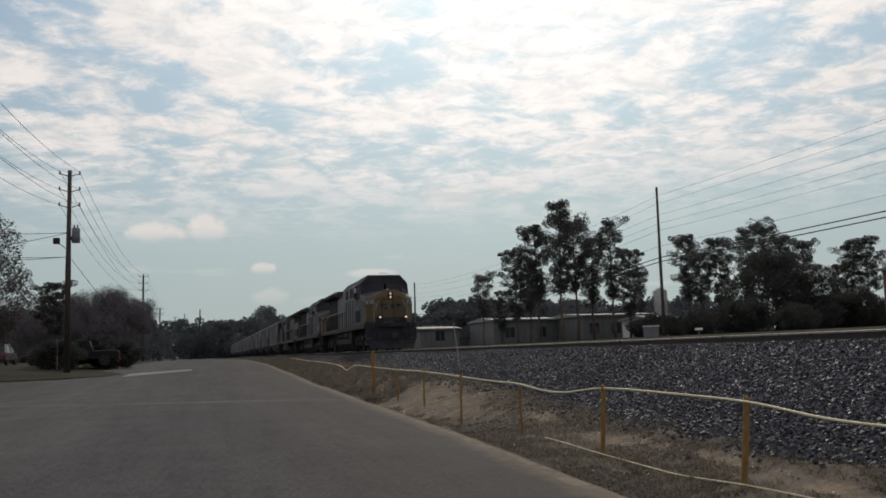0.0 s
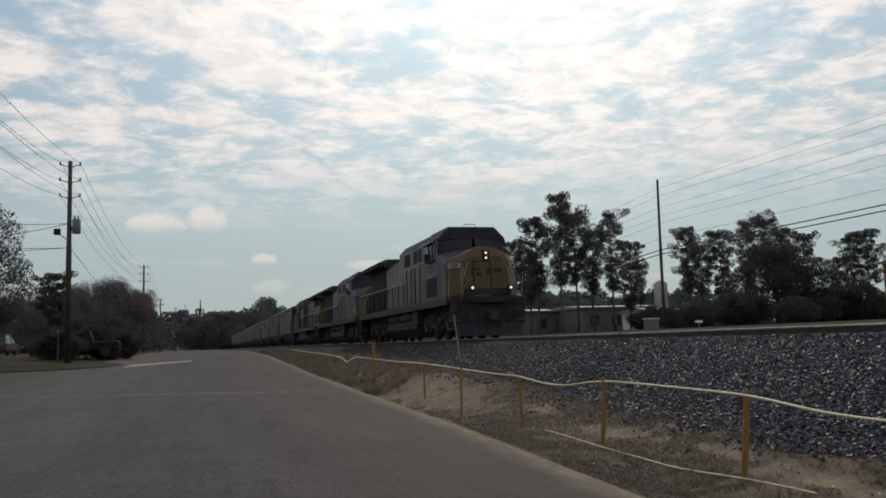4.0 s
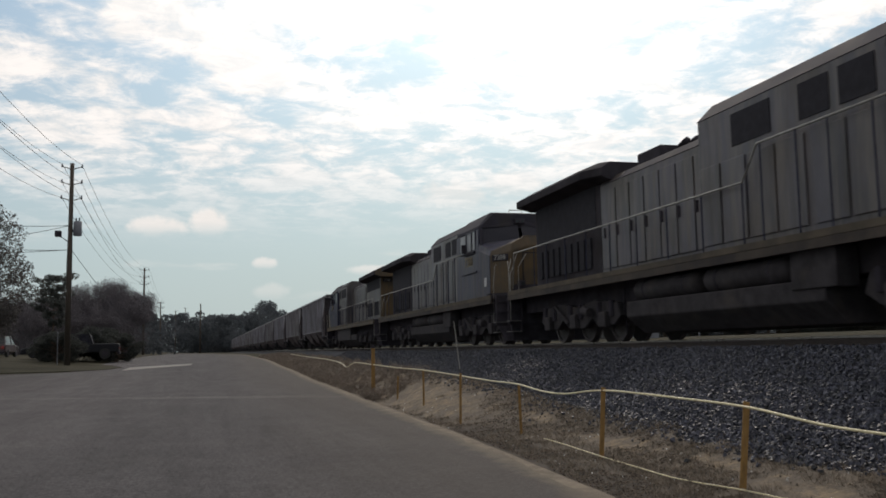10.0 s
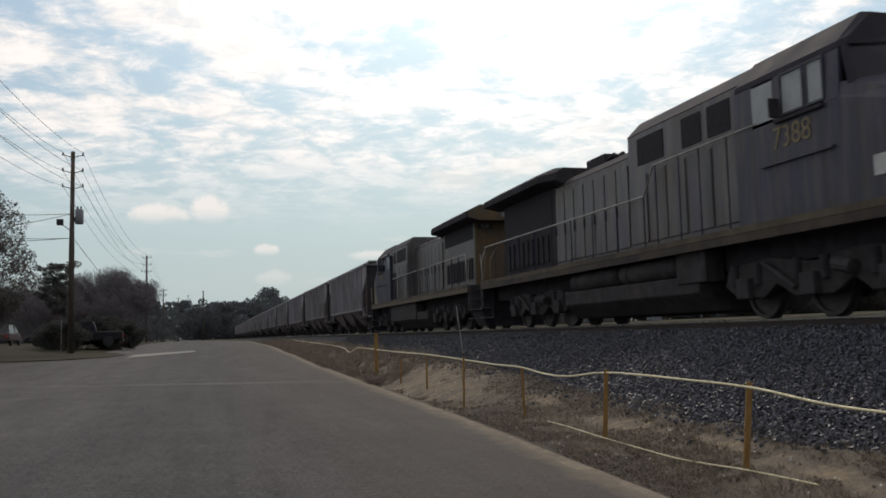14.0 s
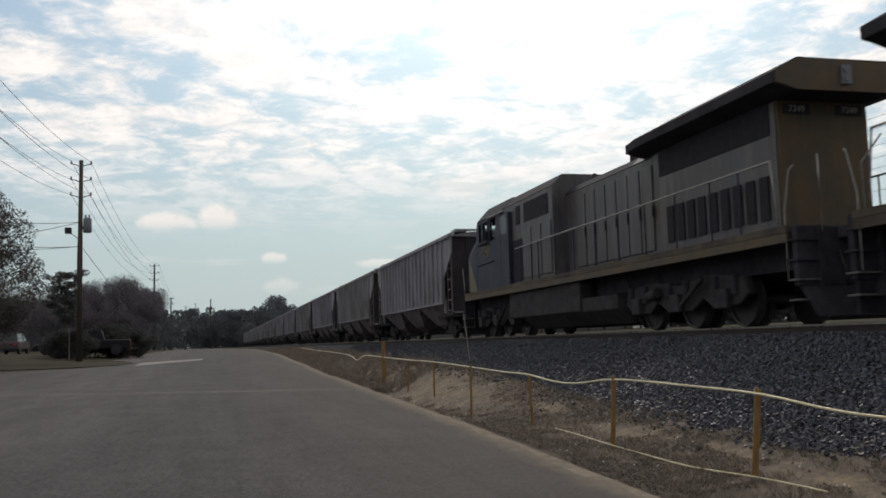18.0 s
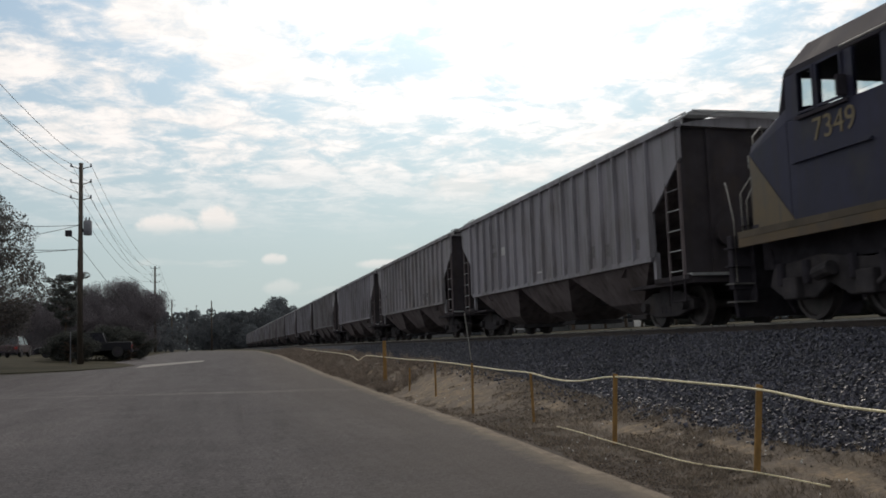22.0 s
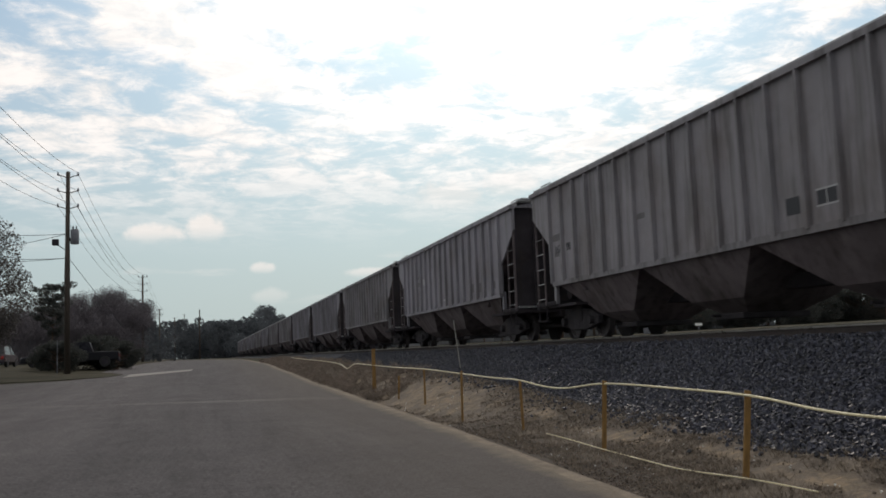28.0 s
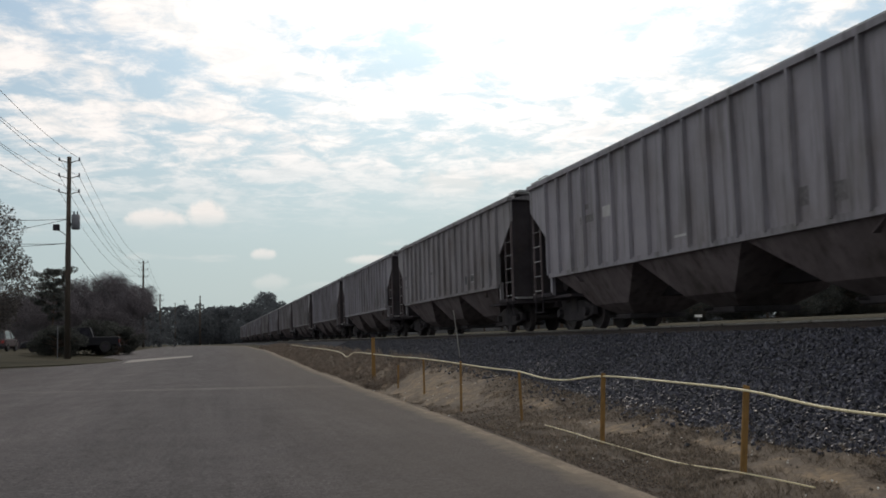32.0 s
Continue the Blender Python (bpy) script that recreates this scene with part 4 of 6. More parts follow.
        if number:
            text_part("lettering", number, 0.17, pose(s * 0.55, end - 0.625, 3.89, 90, 0, 180), "numbox", eb)
    for y0, y1, w, zt, ch in ((wr, aux, 1.36, 4.60, 0.34), (aux, 15.6 + k0, 0.95, 4.18, 0.2)):
        e = 0.012
        part("hood_roof", Mesh().loft([section(y, [(-w - e, zt - ch), (-w + ch, zt + e), (w - ch, zt + e), (w + e, zt - ch), (w - e, zt - ch - 0.02), (w - ch - 0.02, zt - 0.03), (-w + ch + 0.02, zt - 0.03), (-w + e, zt - ch - 0.02)]) for y in (y0 + 0.01, y1 - 0.01)]), "soot", r, "sooty hood roof")
    # big overhanging radiator
    wing = lambda w, z, t: [(-0.98, 4.06), (0.98, 4.06), (w, z), (w, z + 0.20), (0.92, t), (-0.92, t), (-w, z + 0.20), (-w, z)]
    part("radiator", Mesh().loft([section(15.0 + k0, wing(1.34 if blunt else 1.16, 4.16, 4.52)), section(15.7 + k0, wing(1.45, 4.16, 4.62)), section(17.0 + k0, wing(1.45, 4.16, 4.65)),
                                  section(we, wing(1.45, 4.16, 4.65))]), "wing", r, "sooty overhanging radiator housing", bevel=0.015)
    part("radiator_end", Mesh().loft([section(we, wing(1.40, 4.17, 4.62)), section(we + 0.025, wing(1.39, 4.18, 4.61))]), "yellow_dirty", r, "grimy yellow radiator end")
    for s in (-1, 1):
        part("radiator_intake", Mesh().box(min(s * 0.95, s * 0.965), max(s * 0.95, s * 0.965), 15.9 + k0, 20.2 + k0, 3.45 if blunt else 2.95, 4.05), "dark", r, "dark radiator intake screen")
        x = s * 1.365
        for y0, y1 in ((5.95, 6.35), (6.75, 8.9)) if blunt else ((4.95, 5.75), (6.0, 6.75), (7.55, 8.75)):
            part("filter_grille", Mesh().box(min(x - s * 0.02, x + s * 0.012), max(x - s * 0.02, x + s * 0.012), y0, y1, 3.52, 4.12), "dark", r, "dark filter opening")
        for y0, y1 in ((() if blunt else ((4.75, 5.55), (5.65, 6.45))) + ((6.65, 7.40), (7.47, 8.25), (8.35, 9.12)) + (((9.2, 9.85),) if aux > 9.9 else ())):
            part("hood_door", Mesh().box(min(x, x + s * 0.025), max(x, x + s * 0.025), y0, y1, D + 0.15, 3.30), body, r, bevel=0.012)
        x = s * 0.955
        for k in range(7):
            y0 = 10.1 + k * (0.76 + k0 * 0.11)
            d = part("hood_door", Mesh().box(min(x, x + s * 0.03), max(x, x + s * 0.03), y0, y0 + 0.70 + k0 * 0.11, D + 0.2, 3.80), body, r, bevel=0.012)
            part("latch", Mesh().box(min(x + s * 0.03, x + s * 0.06), max(x + s * 0.03, x + s * 0.06), y0 + 0.60, y0 + 0.65, 2.6, 2.85), "black", d)
        for k in range(9):
            y0 = 16.2 + k0 + k * 0.45
            part("louvre", Mesh().box(min(x, x + s * 0.05), max(x, x + s * 0.03), y0, y0 + 0.29, D + 0.30, 2.72), "dark", r)
        if blunt:
            # no hollow here: a flat dark panel carries the stairwell's shade
            part("stairwell", Mesh().box(min(s * 1.35, s * 1.372), max(s * 1.35, s * 1.372), 5.52, 6.5, D + 0.1, 3.05), "dark", r, "flat dark panel for the shaded recess behind the cab")
            cr = part("cab_rear_side", Mesh().prism_x([(wr + 0.003, D), (5.5, D), (5.5, 4.04), (wr + 0.003, 4.04)], min(s * 1.363, s * 1.495), max(s * 1.363, s * 1.495)), cab, r, bevel=0.015)
            part("cab_window", Mesh().box(min(s * 1.49, s * 1.502), max(s * 1.49, s * 1.502), wr + 0.12, 5.35, 3.36, 3.98), "tinted", cr, "dark cab window")
            part("sun_visor", Mesh().tube([(s * 1.56, 3.3, 4.10), (s * 1.56, 5.3, 4.10)], 0.022, 6), "handrail", r, "thin pale visor rail")
        rail_run(r, s * 1.50, [(6.2, 2.74), (8.28, 2.76), (back - 0.65, 2.80), (back - 0.5, 1.7)] if blunt else [(3.95, 3.37), (7.78, 3.36), (8.28, 2.76), (back - 0.65, 2.80), (back - 0.5, 1.7)], ([] if blunt else [4.9, 5.9]) + [6.7, 7.7, 8.3, 9.7, 11.1, 12.5, 13.9, 15.3, 16.7, 18.1, 19.1], D)
        # fuel tank side and air reservoirs
        if blunt:
            part("tank_side", Mesh().box(min(s * 1.0, s * 1.44), max(s * 1.0, s * 1.44), 5.2, 11.2, 0.55, 1.36), "truck", r, "flat-sided dusty tank", bevel=0.04)
        for a, b in () if blunt else ((7.3, 10.0), (10.25, 13.0)):
            y = [a, a + 0.10, b - 0.10, b]
            part("air_reservoir", Mesh().tube([(s * 1.18, q, 1.13) for q in y], [0.14, 0.24, 0.24, 0.14], 14), "truck", r, "dusty air reservoir", smooth=True)
            for q in (a + 0.5, b - 0.5):
                part("strap", Mesh().tube([(s * 1.18, q - 0.03, 1.13), (s * 1.18, q + 0.03, 1.13)], 0.25, 14), "black", r)
        part("side_box", Mesh().box(min(s * 1.0, s * 1.42), max(s * 1.0, s * 1.42), 6.0, 7.15, 0.75, 1.40), "truck", r, bevel=0.02)
        part("pipe", Mesh().tube([(s * 1.38, 5.6, 1.42), (s * 1.38, 9.0, 1.40), (s * 1.38, 15.5, 1.42)], 0.03, 6), "truck", r, smooth=True)
    part("fuel_tank", Mesh().prism_y([(-1.38, 0.55), (-0.95, 0.18), (0.95, 0.18), (1.38, 0.55), (1.38, 0.90), (-1.38, 0.90)], 6.35, 13.4), "truck", r, "dusty fuel tank", bevel=0.03)
    # roof fittings
    part("exhaust_outlet", Mesh().box(-0.42, 0.42, 13.3 + k0, 14.5 + k0, 4.14, 4.60), "black", r, bevel=0.02)
    part("horn", Mesh().tube([(-0.3, 12.6, 4.18), (-0.3, 12.6, 4.42), (-0.3, 12.2, 4.46)], [0.03, 0.04, 0.09], 8).tube([(-0.1, 12.6, 4.18), (-0.1, 12.6, 4.44), (-0.1, 12.1, 4.48)], [0.03, 0.04, 0.09], 8)
         .tube([(0.1, 12.6, 4.18), (0.1, 12.6, 4.40), (0.1, 12.3, 4.44)], [0.03, 0.04, 0.09], 8), "black", r, smooth=True)
    part("roof_grab", Mesh().tube([(-0.25, 1.98, 4.66), (-0.25, 1.98, 4.80), (0.25, 1.98, 4.80), (0.25, 1.98, 4.66)], 0.018, 6), "handrail", r, smooth=True)
    part("antenna_dome", Mesh().tube([(0, 3.4, 4.66), (0, 3.4, 4.74), (0, 3.4, 4.78)], [0.16, 0.14, 0.04], 12), "white_paint", r, smooth=True)
    part("bell", Mesh().tube([(0.6, 10.6, 4.14), (0.6, 10.6, 4.24), (0.6, 10.6, 4.34), (0.6, 10.6, 4.38)], [0.14, 0.12, 0.08, 0.02], 10), "truck", r, smooth=True)
    # lamps
    hy, hz = (1.56, 4.34) if panes == "pale_pane" else (N, 3.28)
    part("headlight_housing", Mesh().box(-0.20, 0.20, hy - 0.04, hy + 0.12, hz - 0.09, hz + 0.09) if panes == "pale_pane" else Mesh().box(-0.15, 0.15, hy - 0.035, hy + 0.14, hz - 0.21, hz + 0.21), "black", r, bevel=0.02)
    for dx, z in (((-0.1, hz), (0.1, hz)) if panes == "pale_pane" else ((0, hz - 0.10), (0, hz + 0.10))):
        part("headlight", Mesh().cyl((dx, hy - 0.055, z), (dx, hy - 0.033, z), 0.048, 14), "lens" if lights else "glass", r, "round headlight lens")
    for s in (-1, 1):
        part("ditch_light_housing", Mesh().box(s * 0.78 - 0.10, s * 0.78 + 0.10, -0.86, -0.60, 1.86, 2.06), "black", r, bevel=0.02)
        part("ditch_light_stand", Mesh().box(s * 0.78 - 0.04, s * 0.78 + 0.04, -0.76, -0.68, 1.40, 1.86), "black", r)
        part("ditch_light", Mesh().cyl((s * 0.78, -0.875, 1.96), (s * 0.78, -0.86, 1.96), 0.055, 14), "lens" if lights else "glass", r, "round ditch light lens")
        # number boards on the cheeks
        a = math.atan2(0.71, 0.54)
        mm = Matrix.Translation((s * 1.195, 0.185, 2.90)) @ Euler((0, 0, s * a)).to_matrix().to_4x4()
        nb = part("number_board", Mesh().box(-0.33, 0.33, -0.03, 0.0, -0.11, 0.11), "black" if panes == "pale_pane" else "numbox", r, "number board", bevel=0.01)
        nb.matrix_basis = mm
        if number:
            text_part("lettering", number, 0.235, pose(0, -0.036, 0, 90, 0, 0), "numbox" if panes == "pale_pane" else "ink", nb)
        part("nose_grab", Mesh().tube([(s * 1.02, N - 0.16, 1.65), (s * 1.02, N - 0.16, 2.3), (s * 0.74, N - 0.01, 3.0)], 0.016, 6), "handrail", r, smooth=True)
    if logo:
        # plain shapes in place of the lettered mark
        part("nose_mark", Mesh().box(-0.60, -0.25, N - 0.034, N - 0.002, 2.68, 2.78).box(-0.60, -0.50, N - 0.034, N - 0.002, 2.52, 2.68).box(-0.42, -0.20, N - 0.034, N - 0.002, 2.46, 2.60), "blue", r)
        part("nose_mark", Mesh().box(0.0, 0.22, N - 0.034, N - 0.002, 2.50, 2.78).box(0.32, 0.62, N - 0.034, N - 0.002, 2.60, 2.78), "blue", r)
        part("nose_panel", Mesh().box(0.42, 0.66, N - 0.014, N, 3.05, 3.25), "yellow_dirty", r)
    if side_number:
        for s in (-1, 1):
            text_part("lettering", side_number, 0.52, pose(s * 1.510, 2.95, 2.98, 90, 0, -90 if s < 0 else 90), "pale_ink", r, "faded yellow road number")
            if louvred:
                part("marking_bar", Mesh().box(min(s * 1.50, s * 1.508), max(s * 1.50, s * 1.508), 2.3, 3.5, 2.63, 2.70), "pale_ink", r)
    if panes == "pale_pane":
        for s in (-1, 1):
            part("placard", Mesh().box(min(s * 1.47, s * 1.488), max(s * 1.47, s * 1.488), 0.85, 1.12, 1.98, 2.28), "faded_white", r, "small pale placard")
    # trucks
    for cy in (3.1, 16.9 + k0):
        for k in (-1, 0, 1):
            wheelset(r, cy + 1.88 * k, 0.53, sense)
        for s in (-1, 1):
            x0, x1 = min(s * 0.98, s * 1.16), max(s * 0.98, s * 1.16)
            fr = Mesh().prism_x([(cy - 2.65, 0.62), (cy - 2.3, 0.42), (cy - 1.4, 0.36), (cy - 1.0, 0.60), (cy - 0.5, 0.36), (cy + 0.5, 0.36), (cy + 1.0, 0.60), (cy + 1.4, 0.36), (cy + 2.3, 0.42), (cy + 2.65, 0.62),
                                 (cy + 2.5, 0.95), (cy + 1.2, 1.08), (cy, 0.92), (cy - 1.2, 1.08), (cy - 2.5, 0.95)], x0, x1)
            t = part("truck_frame", fr, "truck", r, "dusty cast truck side frame", bevel=0.03)
            for k in (-1, 0, 1):
                y = cy + 1.88 * k
                part("axle_box", Mesh().box(min(s * 1.0, s * 1.30), max(s * 1.0, s * 1.30), y - 0.20, y + 0.20, 0.36, 0.74), "truck", t, bevel=0.03)
                part("spring", Mesh().cyl((s * 1.18, y + 0.36, 0.62), (s * 1.18, y + 0.36, 1.0), 0.085, 8), "black", t)
                part("spring", Mesh().cyl((s * 1.18, y - 0.36, 0.62), (s * 1.18, y - 0.36, 1.0), 0.085, 8), "black", t)
            part("brake_cylinder", Mesh().cyl((s * 1.28, cy - 0.75, 0.82), (s * 1.28, cy - 1.15, 0.74), 0.12, 10), "truck", t)
            part("damper", Mesh().tube([(s * 1.28, cy + 0.3, 0.50), (s * 1.28, cy + 1.2, 0.98)], 0.05, 8), "truck", t)
            part("sand_pipe", Mesh().tube([(s * 1.05, cy - 2.7, 1.3), (s * 1.0, cy - 2.6, 0.7), (s * 0.85, cy - 2.4, 0.15)], 0.025, 6), "black", t)
        part("bolster", Mesh().box(-0.95, 0.95, cy - 0.4, cy + 0.4, 0.55, 0.98), "black", r)
    return r


def hopper(name, label, paint, marks):
    L = 18.97
    r = thing(name, label, "hopper car", "covered hopper cars of the train")
    c = L / 2
    SX = 1.56
    # side sheets: cut corners over the end platforms
    y0, y1 = 0.88, L - 0.88
    for s in (-1, 1):
        prof = [(2.2, 1.52), (L - 2.2, 1.52), (L - 2.2, 2.46), (y1, 3.42), (y1, 4.10), (y0, 4.10), (y0, 3.42), (2.2, 2.46)]
        sd = part("side_sheet", Mesh().prism_x(prof, min(s * SX, s * (SX - 0.05)), max(s * SX, s * (SX - 0.05))), paint, r, "dusty grey side sheet")
        n = 18
        for k in range(n):
            y = 2.28 + (L - 4.56) * k / (n - 1)
            part("side_post", Mesh().prism_z([(s * SX, y - 0.045), (s * SX, y + 0.045), (s * (SX + 0.09), y + 0.028), (s * (SX + 0.09), y - 0.028)], 1.50, 4.06), paint, sd)
        part("side_sill", Mesh().box(min(s * (SX - 0.04), s * (SX + 0.05)), max(s * (SX - 0.04), s * (SX + 0.05)), 2.3, L - 2.3, 1.42, 1.54), paint, sd)
        part("roof_edge", Mesh().box(min(s * (SX - 0.06), s * (SX + 0.09)), max(s * (SX - 0.06), s * (SX + 0.09)), y0 - 0.02, y1 + 0.02, 4.06, 4.17), paint, r, "pale roof edge rail")
        for ye, w in ((0.0, 1), (L, -1)):
            q = lambda d: ye + w * d
            # ladder on each corner
            ld = part("ladder", Mesh().box(min(s * 1.50, s * 1.56), max(s * 1.50, s * 1.56), min(q(0.98), q(1.02)), max(q(0.98), q(1.02)), 0.95, 4.10)
                      .box(min(s * 1.52, s * 1.56), max(s * 1.52, s * 1.56), min(q(1.56), q(1.60)), max(q(1.56), q(1.60)), 0.95, 3.0), "bay", r, "dusty corner ladder")
            for i in range(6):
                z = 1.12 + i * 0.42
                part("rung", Mesh().cyl((s * 1.545, q(1.0), z), (s * 1.545, q(1.58), z), 0.013, 6), "galv" if i < 4 else "stain", ld)
            part("corner_post", Mesh().box(min(s * 1.44, s * 1.53), max(s * 1.44, s * 1.53), min(q(2.20), q(2.34)), max(q(2.20), q(2.34)), 0.95, 1.60), paint, r)
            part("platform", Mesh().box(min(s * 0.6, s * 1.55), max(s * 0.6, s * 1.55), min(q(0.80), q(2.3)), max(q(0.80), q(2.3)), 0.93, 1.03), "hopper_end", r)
            part("sill_step", Mesh().box(min(s * 1.40, s * 1.55), max(s * 1.40, s * 1.55), min(q(1.0), q(1.6)), max(q(1.0), q(1.6)), 0.50, 0.53)
                 .box(min(s * 1.52, s * 1.55), max(s * 1.52, s * 1.55), min(q(1.0), q(1.03)), max(q(1.0), q(1.03)), 0.5, 0.95)
                 .box(min(s * 1.52, s * 1.55), max(s * 1.52, s * 1.55), min(q(1.57), q(1.6)), max(q(1.57), q(1.6)), 0.5, 0.95), "hopper_end", r)
    # curved roof
    prof = [(SX, 4.10), (1.2, 4.20), (0.7, 4.27), (0, 4.30), (-0.7, 4.27), (-1.2, 4.20), (-SX, 4.10), (0, 4.06)]
    part("roof", Mesh().loft([section(y0, prof), section(y1, prof)]), paint, r)
    for k in range(6):
        y = 2.6 + (L - 5.2) * k / 5
        hc = part("hatch_cover", Mesh().loft([section(y - 0.95, [(-0.42, 4.25), (0.42, 4.25), (0.34, 4.35), (-0.34, 4.35)]), section(y + 0.95, [(-0.42, 4.25), (0.42, 4.25), (0.34, 4.35), (-0.34, 4.35)])]), paint, r, bevel=0.02)
        part("hatch_latch", Mesh().box(-0.46, 0.46, y - 0.05, y + 0.05, 4.33, 4.37), "galv", hc)
    for s in (-1, 1):
        wk = part("running_board", Mesh().box(min(s * 0.86, s * 0.90), max(s * 0.86, s * 0.90), 0.75, L - 0.75, 4.27, 4.31)
                  .box(min(s * 1.38, s * 1.42), max(s * 1.38, s * 1.42), 0.75, L - 0.75, 4.27, 4.31), "galv", r, "grated roof walkway")
        g = Mesh()
        for k in range(124):
            y = 0.8 + (L - 1.6) * k / 123
            g.box(min(s * 0.90, s * 1.38), max(s * 0.90, s * 1.38), y, y + 0.035, 4.275, 4.305)
        part("grating", g, "galv", wk)
        for k in range(9):
            y = 1.0 + (L - 2.0) * k / 8
            part("bracket", Mesh().box(min(s * 0.9, s * 1.36), max(s * 0.9, s * 1.36), y - 0.03, y + 0.03, 4.12, 4.272), "hopper_end", wk)
        for ye, w in ((0, 1), (L, -1)):
            part("roof_grab", Mesh().tube([(s * 1.3, ye + w * 1.0, 4.16), (s * 1.3, ye + w * 1.0, 4.40), (s * 1.3, ye + w * 1.7, 4.40), (s * 1.3, ye + w * 1.7, 4.18)], 0.016, 6), "galv", r)
    for ye, w in ((0.0, 1), (L, -1)):
        q = lambda d: ye + w * d
        eb = part("end_walkway", Mesh().box(-1.38, 1.38, min(q(0.55), q(0.60)), max(q(0.55), q(0.60)), 4.31, 4.35).box(-1.38, 1.38, min(q(0.98), q(1.02)), max(q(0.98), q(1.02)), 4.31, 4.35), "galv", r, "grated end walkway")
        g = Mesh()
        for k in range(36):
            g.box(-1.37 + k * 0.078, -1.335 + k * 0.078, min(q(0.58), q(1.0)), max(q(0.58), q(1.0)), 4.315, 4.345)
        part("grating", g, "galv", eb)
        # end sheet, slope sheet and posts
        part("end_sheet", Mesh().box(-SX + 0.05, SX - 0.05, min(q(1.0), q(1.05)), max(q(1.0), q(1.05)), 1.03, 4.12), "hopper_end", r, "grimy end sheet darkened for shade")
        part("slope_sheet", Mesh().loft([[(-1.5, q(1.02), 3.35), (1.5, q(1.02), 3.35), (1.5, q(1.07), 3.35), (-1.5, q(1.07), 3.35)],
                                         [(-1.5, q(4.1), 1.2), (1.5, q(4.1), 1.2), (1.5, q(4.15), 1.2), (-1.5, q(4.15), 1.2)]]), "bay", r, "dusty slope sheet")
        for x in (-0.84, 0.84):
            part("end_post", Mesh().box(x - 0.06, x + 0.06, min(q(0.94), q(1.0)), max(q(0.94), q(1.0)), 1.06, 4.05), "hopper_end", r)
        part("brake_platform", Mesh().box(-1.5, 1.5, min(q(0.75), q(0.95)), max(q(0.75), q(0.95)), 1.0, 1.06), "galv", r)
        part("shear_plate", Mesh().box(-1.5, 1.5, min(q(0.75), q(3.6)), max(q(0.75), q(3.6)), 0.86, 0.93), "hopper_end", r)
        coupler(r, q(0.0), w)
        if w > 0:
            part("brake_wheel", Mesh().tube([(-0.55, q(0.92), 1.9), (-0.55, q(0.86), 1.9)], 0.28, 16), "hopper_end", r)
        part("brake_reservoir", Mesh().cyl((-0.8, q(1.5), 1.3), (0.5, q(1.5), 1.3), 0.2, 10), "hopper_end", r)
    part("centre_sill", Mesh().box(-0.25, 0.25, 0.6, L - 0.6, 0.72, 0.98), "hopper_end", r)
    # three discharge bays
    for a, b in ((2.5, 7.35), (7.35, L - 7.35), (L - 7.35, L - 2.5)):
        m = (a + b) / 2
        ring1 = [(-1.54, a, 1.48), (1.54, a, 1.48), (1.54, b, 1.48), (-1.54, b, 1.48)]
        ring2 = [(-1.0, m - 0.95, 0.60), (1.0, m - 0.95, 0.60), (1.0, m + 0.95, 0.60), (-1.0, m + 0.95, 0.60)]
        ring3 = [(-0.62, m - 0.45, 0.34), (0.62, m - 0.45, 0.34), (0.62, m + 0.45, 0.34), (-0.62, m + 0.45, 0.34)]
        bay = part("discharge_bay", Mesh().loft([ring1, ring2, ring3]), "bay", r, "tapered discharge bay")
        part("outlet_gate", Mesh().box(-0.75, 0.75, m - 0.5, m + 0.5, 0.22, 0.335), "truck", bay, bevel=0.02)
        part("gate_shaft", Mesh().cyl((-0.95, m + 0.3, 0.30), (0.95, m + 0.3, 0.30), 0.03, 6), "truck", bay)
    for s in (-1, 1):
        x0, x1 = min(s * (SX + 0.001), s * (SX + 0.006)), max(s * (SX + 0.001), s * (SX + 0.006))
        for (a, b, z0, z1, mt) in marks:
            if s > 0:
                a, b = L - b, L - a
            part("marking", Mesh().box(x0, x1, a, b, z0, z1), mt, r, "faded stencilled marking")
    for cy in (2.75, L - 2.75):
        for k in (-0.5, 0.5):
            wheelset(r, cy + 1.78 * k, 0.46, 1)
        for s in (-1, 1):
            t = part("truck_frame", Mesh().prism_x([(cy - 1.2, 0.36), (cy - 0.85, 0.30), (cy - 0.5, 0.22), (cy + 0.5, 0.22), (cy + 0.85, 0.30), (cy + 1.2, 0.36), (cy + 1.2, 0.58), (cy + 0.6, 0.78), (cy - 0.6, 0.78), (cy - 1.2, 0.58)],
                                                   min(s * 0.92, s * 1.08), max(s * 0.92, s * 1.08)), "truck", r, "cast truck side frame", bevel=0.03)
            for k in (-0.89, 0.89):
                part("bearing_cap", Mesh().cyl((s * 1.0, cy + k, 0.46), (s * 1.2, cy + k, 0.46), 0.11, 10), "truck", t)
            for k in (-0.2, 0.0, 0.2):
                part("spring", Mesh().cyl((s * 1.02, cy + k, 0.30), (s * 1.02, cy + k, 0.58), 0.07, 8), "black", t)
        part("bolster", Mesh().box(-1.1, 1.1, cy - 0.22, cy + 0.22, 0.46, 0.86), "truck", r)
    return r


S0, V0, SLOW = 54.20, 4.842, 0.0059


def train_pos(t):
    return S0 - V0 * t + SLOW * t * t / 2


